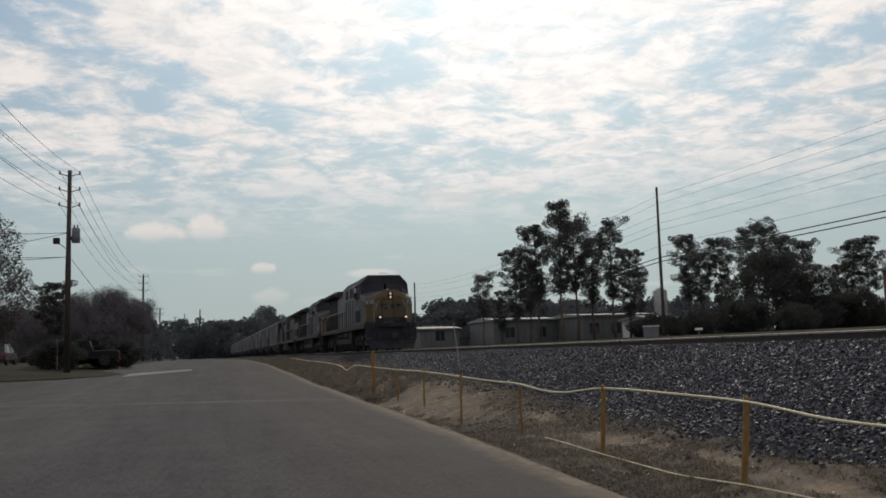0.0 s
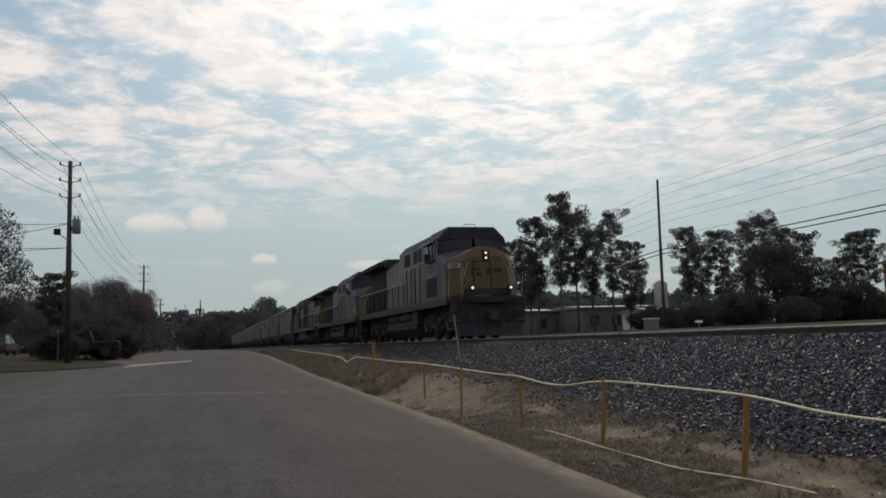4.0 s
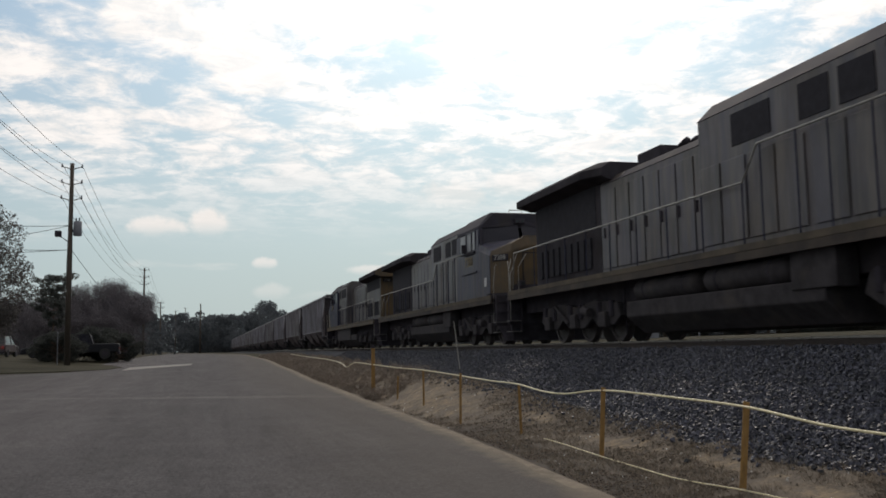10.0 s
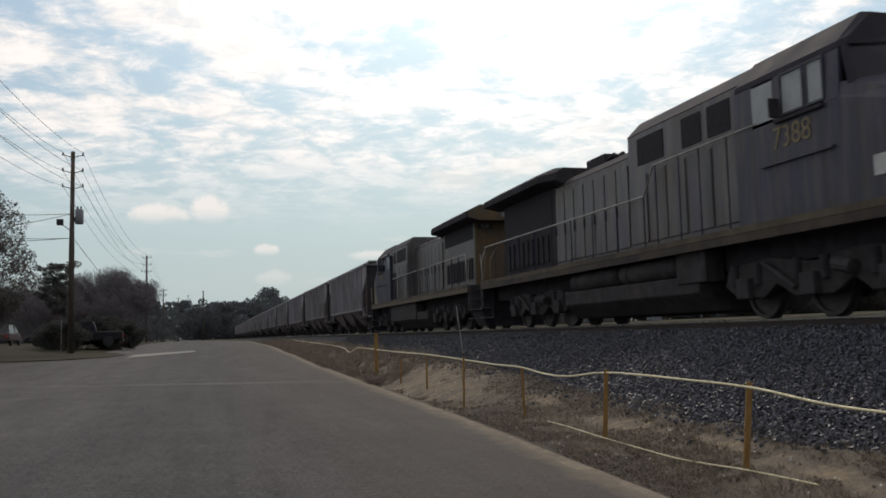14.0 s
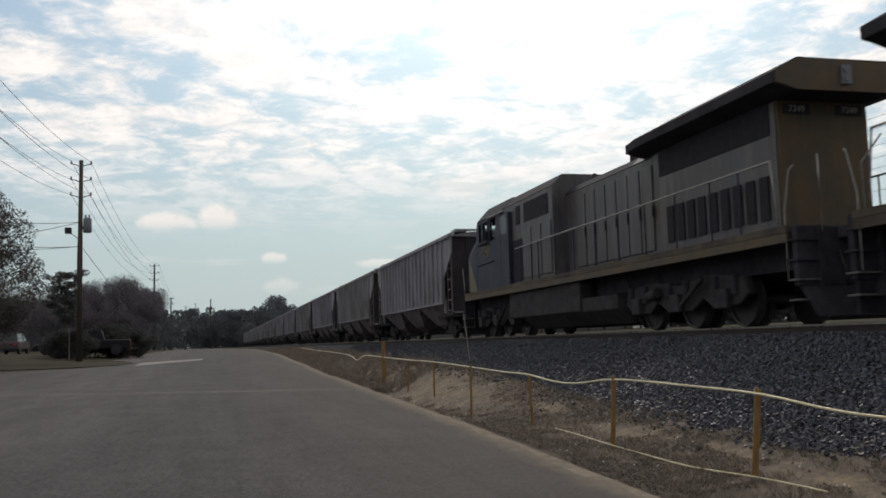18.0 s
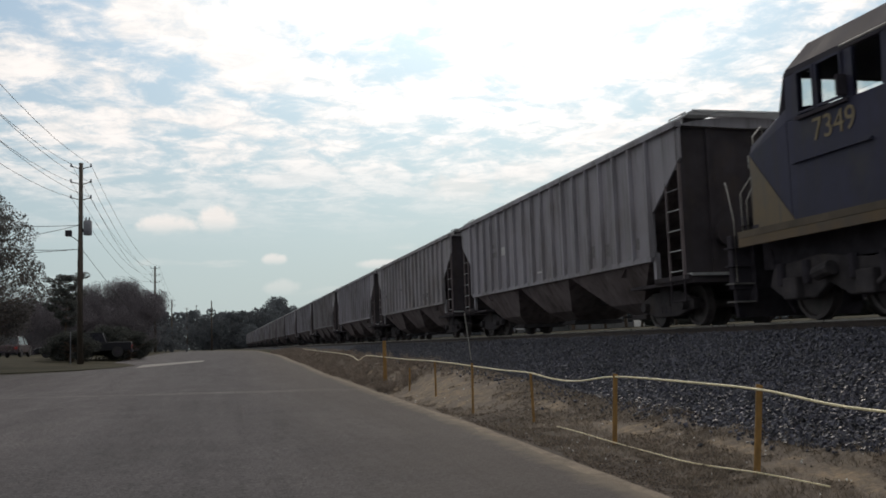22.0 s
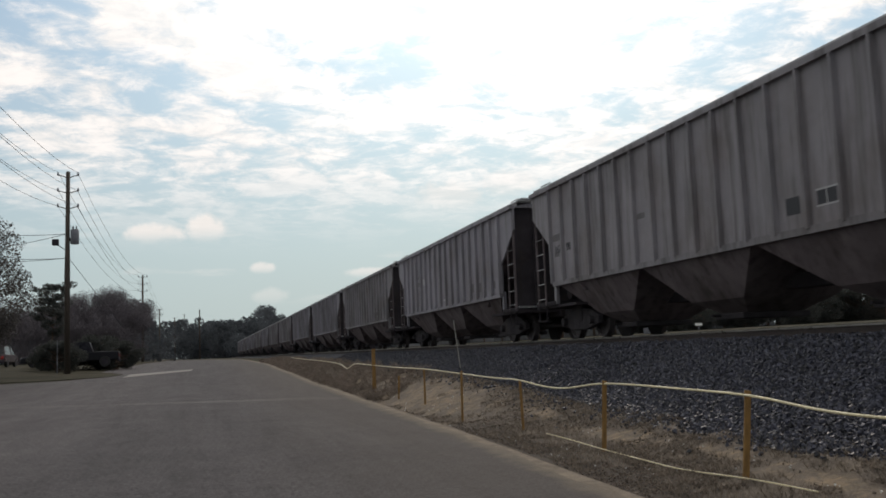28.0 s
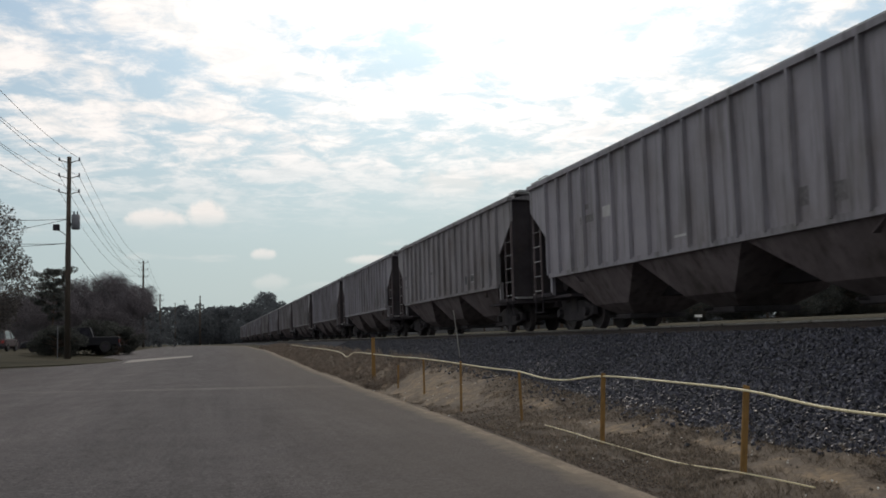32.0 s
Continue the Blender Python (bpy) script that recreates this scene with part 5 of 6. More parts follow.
TRAIN = []
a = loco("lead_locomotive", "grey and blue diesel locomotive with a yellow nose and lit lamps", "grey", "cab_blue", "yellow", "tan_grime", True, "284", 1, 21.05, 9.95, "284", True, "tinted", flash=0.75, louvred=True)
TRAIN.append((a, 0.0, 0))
b = loco("second_locomotive", "grey diesel locomotive with a grimy yellow nose and unlit lamps", "grey", "cab_blue", "yellow_dirty", "tan_grime", False, "7388", 1, 20.4, 9.25, "7388", panes="pale_pane")
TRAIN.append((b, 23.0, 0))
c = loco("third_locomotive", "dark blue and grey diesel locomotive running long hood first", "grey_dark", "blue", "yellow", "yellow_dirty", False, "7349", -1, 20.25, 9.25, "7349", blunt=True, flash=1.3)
TRAIN.append((c, 65.9, 180))
MARKS_A = [(2.9, 3.3, 1.75, 2.0, "stain"), (4.5, 4.8, 1.75, 2.05, "stain"), (5.4, 5.75, 1.8, 2.1, "stain"), (13.65, 14.45, 2.62, 2.80, "stain"), (13.9, 14.3, 2.95, 3.08, "stain"), (12.45, 13.1, 2.62, 2.88, "faded_white"), (9.1, 9.7, 1.75, 1.8, "faded_white")]
MARKS_B = [(2.95, 3.35, 1.75, 2.05, "stain"), (16.05, 16.6, 2.62, 2.80, "stain"), (11.2, 11.8, 2.5, 2.62, "stain"), (16.2, 16.5, 2.2, 2.32, "stain"), (5.9, 6.25, 1.78, 2.06, "ink"), (5.0, 5.21, 1.84, 2.06, "ink"), (5.24, 5.45, 1.84, 2.06, "ink"), (4.97, 5.48, 2.065, 2.09, "faded_white"), (4.97, 5.48, 1.81, 1.835, "faded_white"), (5.213, 5.237, 1.84, 2.06, "faded_white"), (15.9, 16.1, 1.7, 1.95, "stain")]
h1 = hopper("hopper_car", "dusty light grey ribbed covered hopper car", "hopper", MARKS_A)
h2 = hopper("hopper_car", "tan-grey weathered ribbed covered hopper car", "hopper_b", MARKS_B)
TRAIN.append((h1, 66.8, 0))
TRAIN.append((h2, 66.8 + 18.97, 0))
for i in range(2, 15):
    src = h1 if i in (2, 4, 5, 8, 10, 11, 13) else h2
    TRAIN.append((copy_thing(src, pose(0, 0, 0)), 66.8 + 18.97 * i, 0))
for body, y in (("167", 16.26), ("98", 15.53)):
    text_part("lettering", body, 0.30, pose(-1.566, y, 2.38, 90, 0, -90), "ink", h2, "dark stencilled car number")


def motions():
    """The train rolls in at a nearly even pace; its wheels turn with it. One car drives by beyond it."""
    for ob, x, y, v in DRIVE:
        walk(ob, [(t, pose(x, y - 4.7 - v * (t - 25), ground_z(x, 40) + 0.03)) for t in (0, 8, 16, 24, 32)])
    for i, (ob, off, turn) in enumerate(TRAIN):
        walk(ob, [(t, pose(XC, train_pos(t) + off, ZR, 0, 0, turn)) for t in (0, 4, 8, 12, 16, 20, 24, 28, 32)])
        if i > 8:
            continue
        for w in ob.children:
            if "turn_radius" in w.keys():
                r, s, at = w["turn_radius"], w["turn_sense"], w.matrix_basis.translation.copy()
                n = 240
                walk(w, [(32 * k / n, pose(*at, math.degrees(s * (S0 - train_pos(32 * k / n)) / r))) for k in range(n + 1)])


# ---- plants ----
def clumps(centres, radii, per, size, rng, flat=0.75, long=1.6):
    """Many small leaf tufts: quads scattered through soft blobs."""
    C = np.repeat(np.asarray(centres, float), per, axis=0)
    R = np.repeat(np.asarray(radii, float), per)
    n = len(C)
    d = rng.normal(size=(n, 3))
    d /= np.linalg.norm(d, axis=1)[:, None]
    p = C + d * (R * rng.uniform(0.35, 1.0, n) ** 0.6)[:, None] * np.array([1, 1, flat])
    a = rng.normal(size=(n, 3))
    a /= np.linalg.norm(a, axis=1)[:, None]
    b = np.cross(a, rng.normal(size=(n, 3)))
    b /= np.linalg.norm(b, axis=1)[:, None] + 1e-9
    s = (size * rng.uniform(0.5, 1.3, n))[:, None]
    a, b = a * s * long, b * s
    v = np.stack([p - a - b * 0.3, p + b, p + a + b * 0.2, p - b * 0.9], 1).reshape(-1, 3)
    f = np.arange(4 * n).reshape(-1, 4)
    return v, f


def pine(h, lean=0.0, seed=0, crown_from=0.4, width=3.0, mat="pine", name="pine_tree", label="tall loblolly pine with a ragged dark green crown", fluff=1.0):
    """Bare lower trunk, spreading limbs, needles in separate rounded tufts with sky between them."""
    rng = np.random.default_rng(seed)
    r = thing(name, label, "tree", "pines beyond the railway")
    pts = [(lean * h * (k / 7) ** 2 + rng.normal(0, 0.06), rng.normal(0, 0.06), h * 0.96 * k / 7) for k in range(8)]
    part("trunk", Mesh().tube(pts, [0.20 * h / 14 * (1 - 0.85 * k / 7) for k in range(8)], 8), "bark", r, smooth=True)
    limb = Mesh()
    cs, rs = [], []
    n = int(35 * fluff)
    q = h / 14
    for k in range(n):
        u = (k + rng.uniform(-0.4, 0.4)) / (n - 1)
        z = h * (crown_from + (0.95 - crown_from) * max(0, u))
        shape = math.sin(math.pi * min(1, 0.30 + 0.70 * (1 - u))) ** 0.8
        L = width * (0.25 + 0.75 * shape) * rng.uniform(0.35, 1.15)
        a = k * 2.4 + rng.uniform(-0.5, 0.5)
        x0 = lean * h * (z / h) ** 2
        lift = rng.uniform(0.15, 0.55)
        mid = (x0 + L * 0.5 * math.cos(a + 0.12), L * 0.5 * math.sin(a + 0.12), z + L * 0.10)
        tip = (x0 + L * math.cos(a), L * math.sin(a), z + L * lift)
        limb.tube([(x0, 0, z), mid, tip], [0.060 * q, 0.040 * q, 0.012], 5)
        for w, d in ((1.0, 0.0), (0.80, 0.32), (0.62, -0.38)):
            c = (x0 + L * w * math.cos(a + d), L * w * math.sin(a + d), z + L * lift * w + rng.uniform(0.05, 0.3) * q)
            limb.tube([mid, ((mid[0] + c[0]) / 2, (mid[1] + c[1]) / 2, (mid[2] + c[2]) / 2 - 0.05), c], [0.026 * q, 0.018 * q, 0.008], 4)
            cs.append(c)
            rs.append(rng.uniform(0.36, 0.86) * q)
    for _ in range(5):
        cs.append((lean * h + rng.normal(0, 0.35) * q, rng.normal(0, 0.35) * q, h * 0.97 + rng.uniform(-0.7, 0.2) * q))
        rs.append(rng.uniform(0.4, 0.6) * q)
    part("branchwork", limb, "bark", r)
    v, f = clumps(cs, rs, 130, 0.042, rng, 0.8, 3.0)
    bulk("crown", v, f, mat, r)
    return r


def twig_bush(name, h, w, seed, label, n=120, mat="twig"):
    """A bare winter tree: forked branches ending in fine twigs."""
    rng = np.random.default_rng(seed)
    r = thing(name, label, "tree", "bare trees past the parking lot")
    m = Mesh()
    tips = []
    for k in range(6):
        a, L = rng.uniform(0, 6.28), rng.uniform(0.45, 0.7) * h
        e = Vector((math.cos(a) * w * 0.3, math.sin(a) * w * 0.3, L))
        m.tube([(0, 0, 0), e * 0.5 + Vector((0, 0, 0.1 * h)), e], [0.10, 0.07, 0.04], 5)
        tips.append(e)
    for e in list(tips):
        for k in range(6):
            a = rng.uniform(0, 6.28)
            g = e + Vector((math.cos(a) * w * 0.28, math.sin(a) * w * 0.28, h * rng.uniform(0.05, 0.32)))
            m.tube([e * rng.uniform(0.6, 1.0), (e + g) / 2, g], [0.05, 0.03, 0.012], 4)
            tips.append(g)
    part("trunk", m, "twig", r)
    cs = [tuple(t) for t in tips] + [tuple(t + Vector((rng.normal(0, 0.4), rng.normal(0, 0.4), rng.uniform(0, 0.9)))) for t in tips] + [(rng.uniform(-0.4, 0.4) * w, rng.uniform(-0.4, 0.4) * w, rng.uniform(0.05, 0.5) * h) for _ in range(26)]
    v, f = clumps(cs, [w * rng.uniform(0.1, 0.2) for _ in cs], n, 0.017, rng, 1.0, 17.0)
    bulk("crown", v, f, mat, r)
    return r


def broad_tree(name, h, w, seed, label, mat="leaf", per=120, group="trees beside the parking lot", size=0.07, boughs=44, puff=0.13):
    rng = np.random.default_rng(seed)
    r = thing(name, label, "tree", group)
    m = Mesh().tube([(0, 0, 0), (0.1, 0, h * 0.25), (0, 0.1, h * 0.5), (0, 0, h * 0.8)], [0.3, 0.24, 0.16, 0.05], 8)
    cs, rs = [], []
    for k in range(boughs):
        u = rng.uniform(0, 1)
        z = h * (0.16 + 0.78 * u)
        L = w * 0.5 * math.sin(math.pi * (0.18 + 0.72 * u)) * rng.uniform(0.5, 1.1)
        a = rng.uniform(0, 6.28)
        tip = (L * math.cos(a), L * math.sin(a), z)
        m.tube([(0, 0, z * 0.65), (tip[0] * 0.5, tip[1] * 0.5, z * 0.86), tip], [0.06, 0.035, 0.012], 5)
        cs.append(tip)
        rs.append(w * puff * rng.uniform(0.7, 1.3))
    part("trunk", m, "bark", r)
    v, f = clumps(cs, rs, per, size, rng, 0.8, 1.3)
    bulk("crown", v, f, mat, r)
    return r


def place(ob, x, y, turn=0, s=1.0):
    ob.matrix_basis = pose(x, y, ground_z(x, y) - 0.05, 0, 0, turn) @ Matrix.Scale(s, 4)
    return ob


def copy_at(ob, x, y, turn, s):
    ob2 = copy_thing(ob, pose(x, y, ground_z(x, y) - 0.05, 0, 0, turn))
    ob2.scale = (s, s, s)
    return ob2


# pines beyond the railway: bearing (x per y), distance along y, height of the top over the eye per y
P = [pine(15, 0.01, 11, 0.34, 2.3), pine(13, -0.02, 12, 0.36, 1.9), pine(12, 0.03, 13, 0.26, 2.1), pine(14, 0.0, 14, 0.40, 2.3)]
SPOTS = [(0.400, 78, 0.181, 0), (0.372, 82, 0.150, 1), (0.346, 84, 0.122, 2), (0.420, 80, 0.160, 3), (0.440, 86, 0.135, 1), (0.466, 80, 0.158, 0), (0.487, 84, 0.120, 2),
         (0.306, 100, 0.091, 3), (0.362, 90, 0.112, 1), (0.565, 86, 0.139, 1), (0.583, 90, 0.120, 3), (0.612, 88, 0.136, 2), (0.648, 84, 0.148, 0), (0.672, 80, 0.156, 3),
         (0.700, 82, 0.140, 1), (0.725, 86, 0.132, 2), (0.795, 78, 0.132, 3), (0.822, 76, 0.138, 2), (0.775, 84, 0.10, 1), (0.862, 80, 0.12, 0), (0.93, 78, 0.13, 3), (0.50, 95, 0.095, 3), (0.327, 104, 0.07, 2)]
HTS = [15, 13, 12, 14]
for i, (bx, y, top, k) in enumerate(SPOTS):
    x = bx * y
    s = 0.94 * (top * y + 1.45 - ground_z(x, y)) / HTS[k]
    copy_at(P[k], x, y, 47 * i, s)
for ob in P:
    for o in list(ob.children_recursive) + [ob]:
        bpy.data.objects.remove(o)

# dark rounded evergreen mass and hedge before the pines
big = broad_tree("evergreen_shrub", 7.5, 9.0, 31, "large dark rounded evergreen shrub", "leaf", 420, "shrubs beyond the railway", 0.055, 110, 0.11)
place(big, 0.685 * 62, 62, 0, 0.84)
hedge = broad_tree("evergreen_shrub", 4.2, 6.0, 32, "low dark evergreen shrub beyond the railway", "leaf", 260, "shrubs beyond the railway", 0.055, 80, 0.12)
place(hedge, 0.625 * 60, 60, 20, 0.6)
for i, (bx, y, s) in enumerate(((0.545, 66, 0.42), (0.575, 63, 0.45), (0.735, 60, 0.65), (0.50, 72, 0.4), (0.64, 58, 0.6), (0.77, 66, 0.75), (0.83, 70, 0.55), (0.87, 74, 0.7), (0.93, 70, 0.7), (0.795, 64, 0.8), (1.0, 66, 0.7), (1.08, 62, 0.7), (0.52, 70, 0.5), (0.71, 57, 0.5), (0.713, 52, 0.42))):
    copy_at(hedge, bx * y, y, 60 * i, s)

# left side: leafy tree, small tree and bare thicket
t1 = broad_tree("leafy_tree", 10.5, 7.4, 41, "leafy tree with brown-green winter foliage", "winter_leaf", 210, size=0.042, boughs=260, puff=0.085)
place(t1, -0.242 * 52, 52, 0, 0.97)
copy_at(t1, -0.27 * 58, 58, 100, 0.9)
t2 = pine(8.5, 0.0, 43, 0.35, 2.4, name="small_pine", label="small pine beside the parking lot")
place(t2, -0.148 * 105, 105)
tw = twig_bush("bare_tree", 8.5, 6.5, 44, "bare grey winter tree in a thicket")
place(tw, -0.086 * 125, 125)
for i, (bx, y, s) in enumerate(((-0.083, 128, 1.0), (-0.092, 122, 0.95), (-0.10, 126, 0.95), (-0.112, 122, 0.9), (-0.124, 128, 0.9), (-0.137, 120, 0.85), (-0.15, 125, 0.85), (-0.164, 122, 0.8),
                                (-0.079, 135, 0.95), (-0.095, 135, 1.0), (-0.18, 120, 0.8), (-0.2, 125, 0.9), (-0.22, 120, 0.9), (-0.09, 118, 0.6), (-0.11, 116, 0.6), (-0.14, 114, 0.6), (-0.17, 112, 0.6), (-0.21, 110, 0.6))):
    copy_at(tw, bx * y, y, 40 * i, s)


def far_woods():
    rng = np.random.default_rng(9)
    cs, rs = ([], []), ([], [])
    for k in range(1200):
        b = rng.uniform(-0.40, 0.30) if k < 560 else rng.uniform(0.25, 1.3) if k < 900 else rng.uniform(0.22, 0.60)
        y = rng.uniform(330, 420) if -0.06 < b < 0.2 else rng.uniform(150, 200) if b < 0 else rng.uniform(130, 200)
        h = y * (0.030 + 0.006 * math.sin(b * 60) + 0.005 * math.sin(b * 170 + 1) + 0.004 * rng.random())
        if -0.06 < b < 0.045:
            h = y * (0.0365 + 0.002 * math.sin(b * 210) + 0.004 * rng.random())
        if 0.045 < b < 0.078:
            h = y * (0.036 + 0.016 * math.cos((b - 0.0615) / 0.0165 * 1.57))
        if b < -0.06:
            h = y * (0.040 + 0.01 * rng.random())
        elif b > 0.25:
            h = y * (0.022 + 0.014 * rng.random() + (0.022 if 0.24 < b < 0.58 else 0))
        for j in range(4):
            u = (j + rng.random()) / 4
            g = 0 if y > 300 else 1
            cs[g].append((b * y + rng.normal(0, 2), y + rng.normal(0, 2), 1.2 + h * (0.02 + 0.95 * u)))
            rs[g].append(h * (0.26 - 0.14 * u))
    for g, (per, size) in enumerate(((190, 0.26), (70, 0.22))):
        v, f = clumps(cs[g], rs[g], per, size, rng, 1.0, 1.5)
        tagged(bulk("far_woods", v, f, "hazed_fartree"), ("dark line of distant pine woods", "hazy woods behind the buildings and the lot")[g], "woods", kind="stuff")


far_woods()


# ---- poles and wires ----
def cable(name, a, b, sag, r, label, group="overhead wires"):
    pts = []
    for k in range(17):
        u = k / 16
        pts.append((a[0] + (b[0] - a[0]) * u, a[1] + (b[1] - a[1]) * u, a[2] + (b[2] - a[2]) * u - sag * 4 * u * (1 - u)))
    ob = Mesh().tube(pts, r, 5).obj(name, "wire")
    return tagged(ob, label, "cable", group)


def utility_pole(x, y, top, arms=3, fittings=False, r=0.16, label="weathered wooden utility pole with insulators"):
    z0 = ground_z(x, y)
    p = thing("utility_pole", label, "utility pole", "poles along the road")
    p.matrix_basis = pose(x, y, z0 - 0.1)
    h = top - z0 + 0.1
    part("shaft", Mesh().tube([(0, 0, 0), (-0.02, 0, h * 0.5), (0, 0, h)], [r * 1.25, r * 1.05, r * 0.8], 10), "pole", p, smooth=True)
    for k in range(arms):
        z = h - 0.25 - 1.05 * k
        for s in (-1, 1):
            part("bracket", Mesh().tube([(s * r * 0.8, 0, z - 0.12), (s * 0.4, 0, z - 0.02), (s * 0.62, 0, z)], [0.035, 0.03, 0.03], 6), "pole", p)
            part("insulator", Mesh().tube([(s * 0.62, 0, z - 0.02), (s * 0.62, 0, z + 0.09), (s * 0.62, 0, z + 0.12), (s * 0.62, 0, z + 0.22)], [0.045, 0.075, 0.05, 0.045], 8), "can", p, smooth=True)
    if fittings:
        z = h - 4.2
        t = part("transformer", Mesh().tube([(0.43, 0, z - 0.62), (0.43, 0, z - 0.58), (0.43, 0, z + 0.32), (0.43, 0, z + 0.36)], [0.24, 0.27, 0.27, 0.2], 14), "can", p, "grey pole transformer", smooth=True)
        for d in (-0.1, 0.1):
            part("bushing", Mesh().tube([(0.43 + d, 0, z + 0.34), (0.43 + d, 0, z + 0.52), (0.43 + d, 0, z + 0.58)], [0.04, 0.05, 0.02], 6), "black", t)
        part("transformer_mount", Mesh().box(0.12, 0.22, -0.1, 0.1, z - 0.4, z - 0.2), "black", p)
        z = h - 4.75
        lamp = part("street_light_arm", Mesh().tube([(-0.12, 0, z - 0.5), (-0.45, 0, z - 0.22), (-0.62, 0, z - 0.15)], 0.03, 6), "can", p)
        part("flood_light", Mesh().box(-0.95, -0.55, -0.18, 0.16, z - 0.15, z + 0.25), "black", p, "dark square flood light", bevel=0.04)
        part("ground_wire", Mesh().cyl((0.14, -0.12, 0.2), (0.11, -0.1, h * 0.9), 0.012, 5), "wire", p)
        part("marker", Mesh().box(-0.60, -0.55, -0.2, -0.15, 0.0, 2.3), "can", p, "grey marker post")
    return p


LX = -8.62
utility_pole(LX, 64.1, 13.9 + 0.15, 3, True, 0.17)
utility_pole(-8.75, 142, 14.0, 3)
utility_pole(-9.0, 200, 12.1, 2, r=0.15)
utility_pole(-8.9, 298, 14.6, 2, r=0.15)
utility_pole(-8.5, 420, 21.2, 1, r=0.18)
utility_pole(-0.96, 200, 11.7, 0, r=0.15, label="plain wooden pole at the bend of the road")
for s in (-1, 1):
    for k, z in enumerate((13.98, 12.77, 11.75)):
        cable("power_line", (LX + s * 0.6, 64.1, z), (-8.75 + s * 0.62, 142, z + 0.1), 1.8, 0.012, "thin dark overhead power line")
        cable("power_line", (LX + s * 0.6, -12, z + 0.3), (LX + s * 0.6, 64.1, z), 2.4, 0.012, "thin dark overhead power line")
        if k < 2:
            cable("power_line", (-8.75 + s * 0.62, 142, z), (-9.0 + s * 0.62, 200, z - 1.9), 0.8, 0.012, "thin dark overhead power line")
cable("service_drop", (LX, 64, 9.9), (-17, 52, 9.0), 0.35, 0.018, "dark service drop cable")
cable("service_drop", (LX, 64, 9.9), (-19, 60, 7.9), 0.35, 0.018, "dark service drop cable")
cable("service_drop", (LX, 64, 8.3), (-19, 62, 9.4), 0.5, 0.018, "dark service drop cable")
cable("service_drop", (LX, 64, 8.3), (-20, 50, 7.0), 0.35, 0.018, "dark service drop cable")
cable("guy_wire", (LX, 64.2, 8.4), (-6.9, 100, 3.5), 0.1, 0.018, "steel guy wire from the pole")

RX = 34.0
tp = utility_pole(RX, 64.1, 13.6, 0, r=0.115, label="tall bare wooden utility pole beyond the railway")
for dx, z in ((0.0, 12.9), (0.0, 12.3), (0.0, 11.4), (0.0, 10.75), (0.0, 10.2), (0.0, 9.0)):
    cable("power_line", (RX + dx, 8, z), (RX + dx, 64.1, z), 0.25, 0.009, "thin dark overhead power line")
    cable("power_line", (RX + dx, 64.1, z), (RX + dx, 150, z - 0.3), 1.2, 0.009, "thin dark overhead power line")
for dz in (0.0, 0.32):
    cable("phone_cable", (RX, 8, 7.95 + dz), (RX, 64.1, 7.8 + dz), 0.25, 0.035, "thick dark telephone cable")
    cable("phone_cable", (RX, 64.1, 7.8 + dz), (RX, 150, 7.3 + dz), 1.0, 0.035, "thick dark telephone cable")
utility_pole(RX, 150, 13.0, 0, r=0.16, label="wooden utility pole beyond the railway")
utility_pole(0.218 * 130, 130, 9.5, 1, r=0.14, label="wooden utility pole beyond the railway")


# ---- rope fence ----
def stake(x, y, h, w, lean_x=0.0, lean_y=0.0, label="orange-stained wooden stake in the sand"):
    z = ground_z(x, y)
    ob = Mesh().loft([[(-w, -w * 0.5, -0.15), (w, -w * 0.5, -0.15), (w, w * 0.5, -0.15), (-w, w * 0.5, -0.15)],
                      [(-w * 0.97, -w * 0.5, h * 0.5), (w, -w * 0.5, h * 0.5), (w, w * 0.5, h * 0.5), (-w * 0.97, w * 0.5, h * 0.5)],
                      [(-w, -w * 0.5, h), (w * 0.95, -w * 0.5, h - 0.01), (w * 0.95, w * 0.5, h - 0.012), (-w, w * 0.5, h)]]).obj("stake", "stake")
    mod = ob.modifiers.new("edge", "BEVEL")
    mod.width, mod.segments = 0.004, 1
    ob.matrix_basis = pose(x, y, z, lean_y, lean_x, -15)
    return tagged(ob, label, "stake", "stakes of the rope fence")


def rope(name, pts, r, label):
    # smooth through the points
    out = []
    n = len(pts)
    for i in range(n - 1):
        p0, p1, p2, p3 = (Vector(pts[max(0, min(n - 1, i + d))]) for d in (-1, 0, 1, 2))
        for k in range(8):
            u = k / 8
            out.append(0.5 * ((2 * p1) + (p2 - p0) * u + (2 * p0 - 5 * p1 + 4 * p2 - p3) * u * u + (3 * p1 - p0 - 3 * p2 + p3) * u ** 3))
    out.append(Vector(pts[-1]))
    ob = Mesh().tube(out, r, 6).obj(name, "rope", True)
    return tagged(ob, label, "rope", "ropes of the fence")


FX = 5.06
stake(5.07, 8.12, 0.915 - ground_z(5.07, 8.12), 0.031, 5.5, 0)
stake(5.05, 11.38, 0.935 - ground_z(5.05, 11.38), 0.030, 3.5, 0)
stake(5.05, 14.55, 0.82, 0.022, -1.5, 0, "thin orange-stained wooden stake")
stake(4.75, 17.2, 0.98, 0.022, 1.0, 0, "thin orange-stained wooden stake")
stake(4.9, 20.9, 0.80, 0.022, 0, 0, "thin orange-stained wooden stake")
stake(4.9, 23.9, 0.60, 0.022, 2, 0, "thin orange-stained wooden stake")
yp = stake(4.85, 27.2, 1.35, 0.055, 0, 0, "yellow wooden post with a dark cap")
part("cap", Mesh().box(-0.062, 0.062, -0.036, 0.036, 1.33, 1.42), "black", yp, "dark cap")
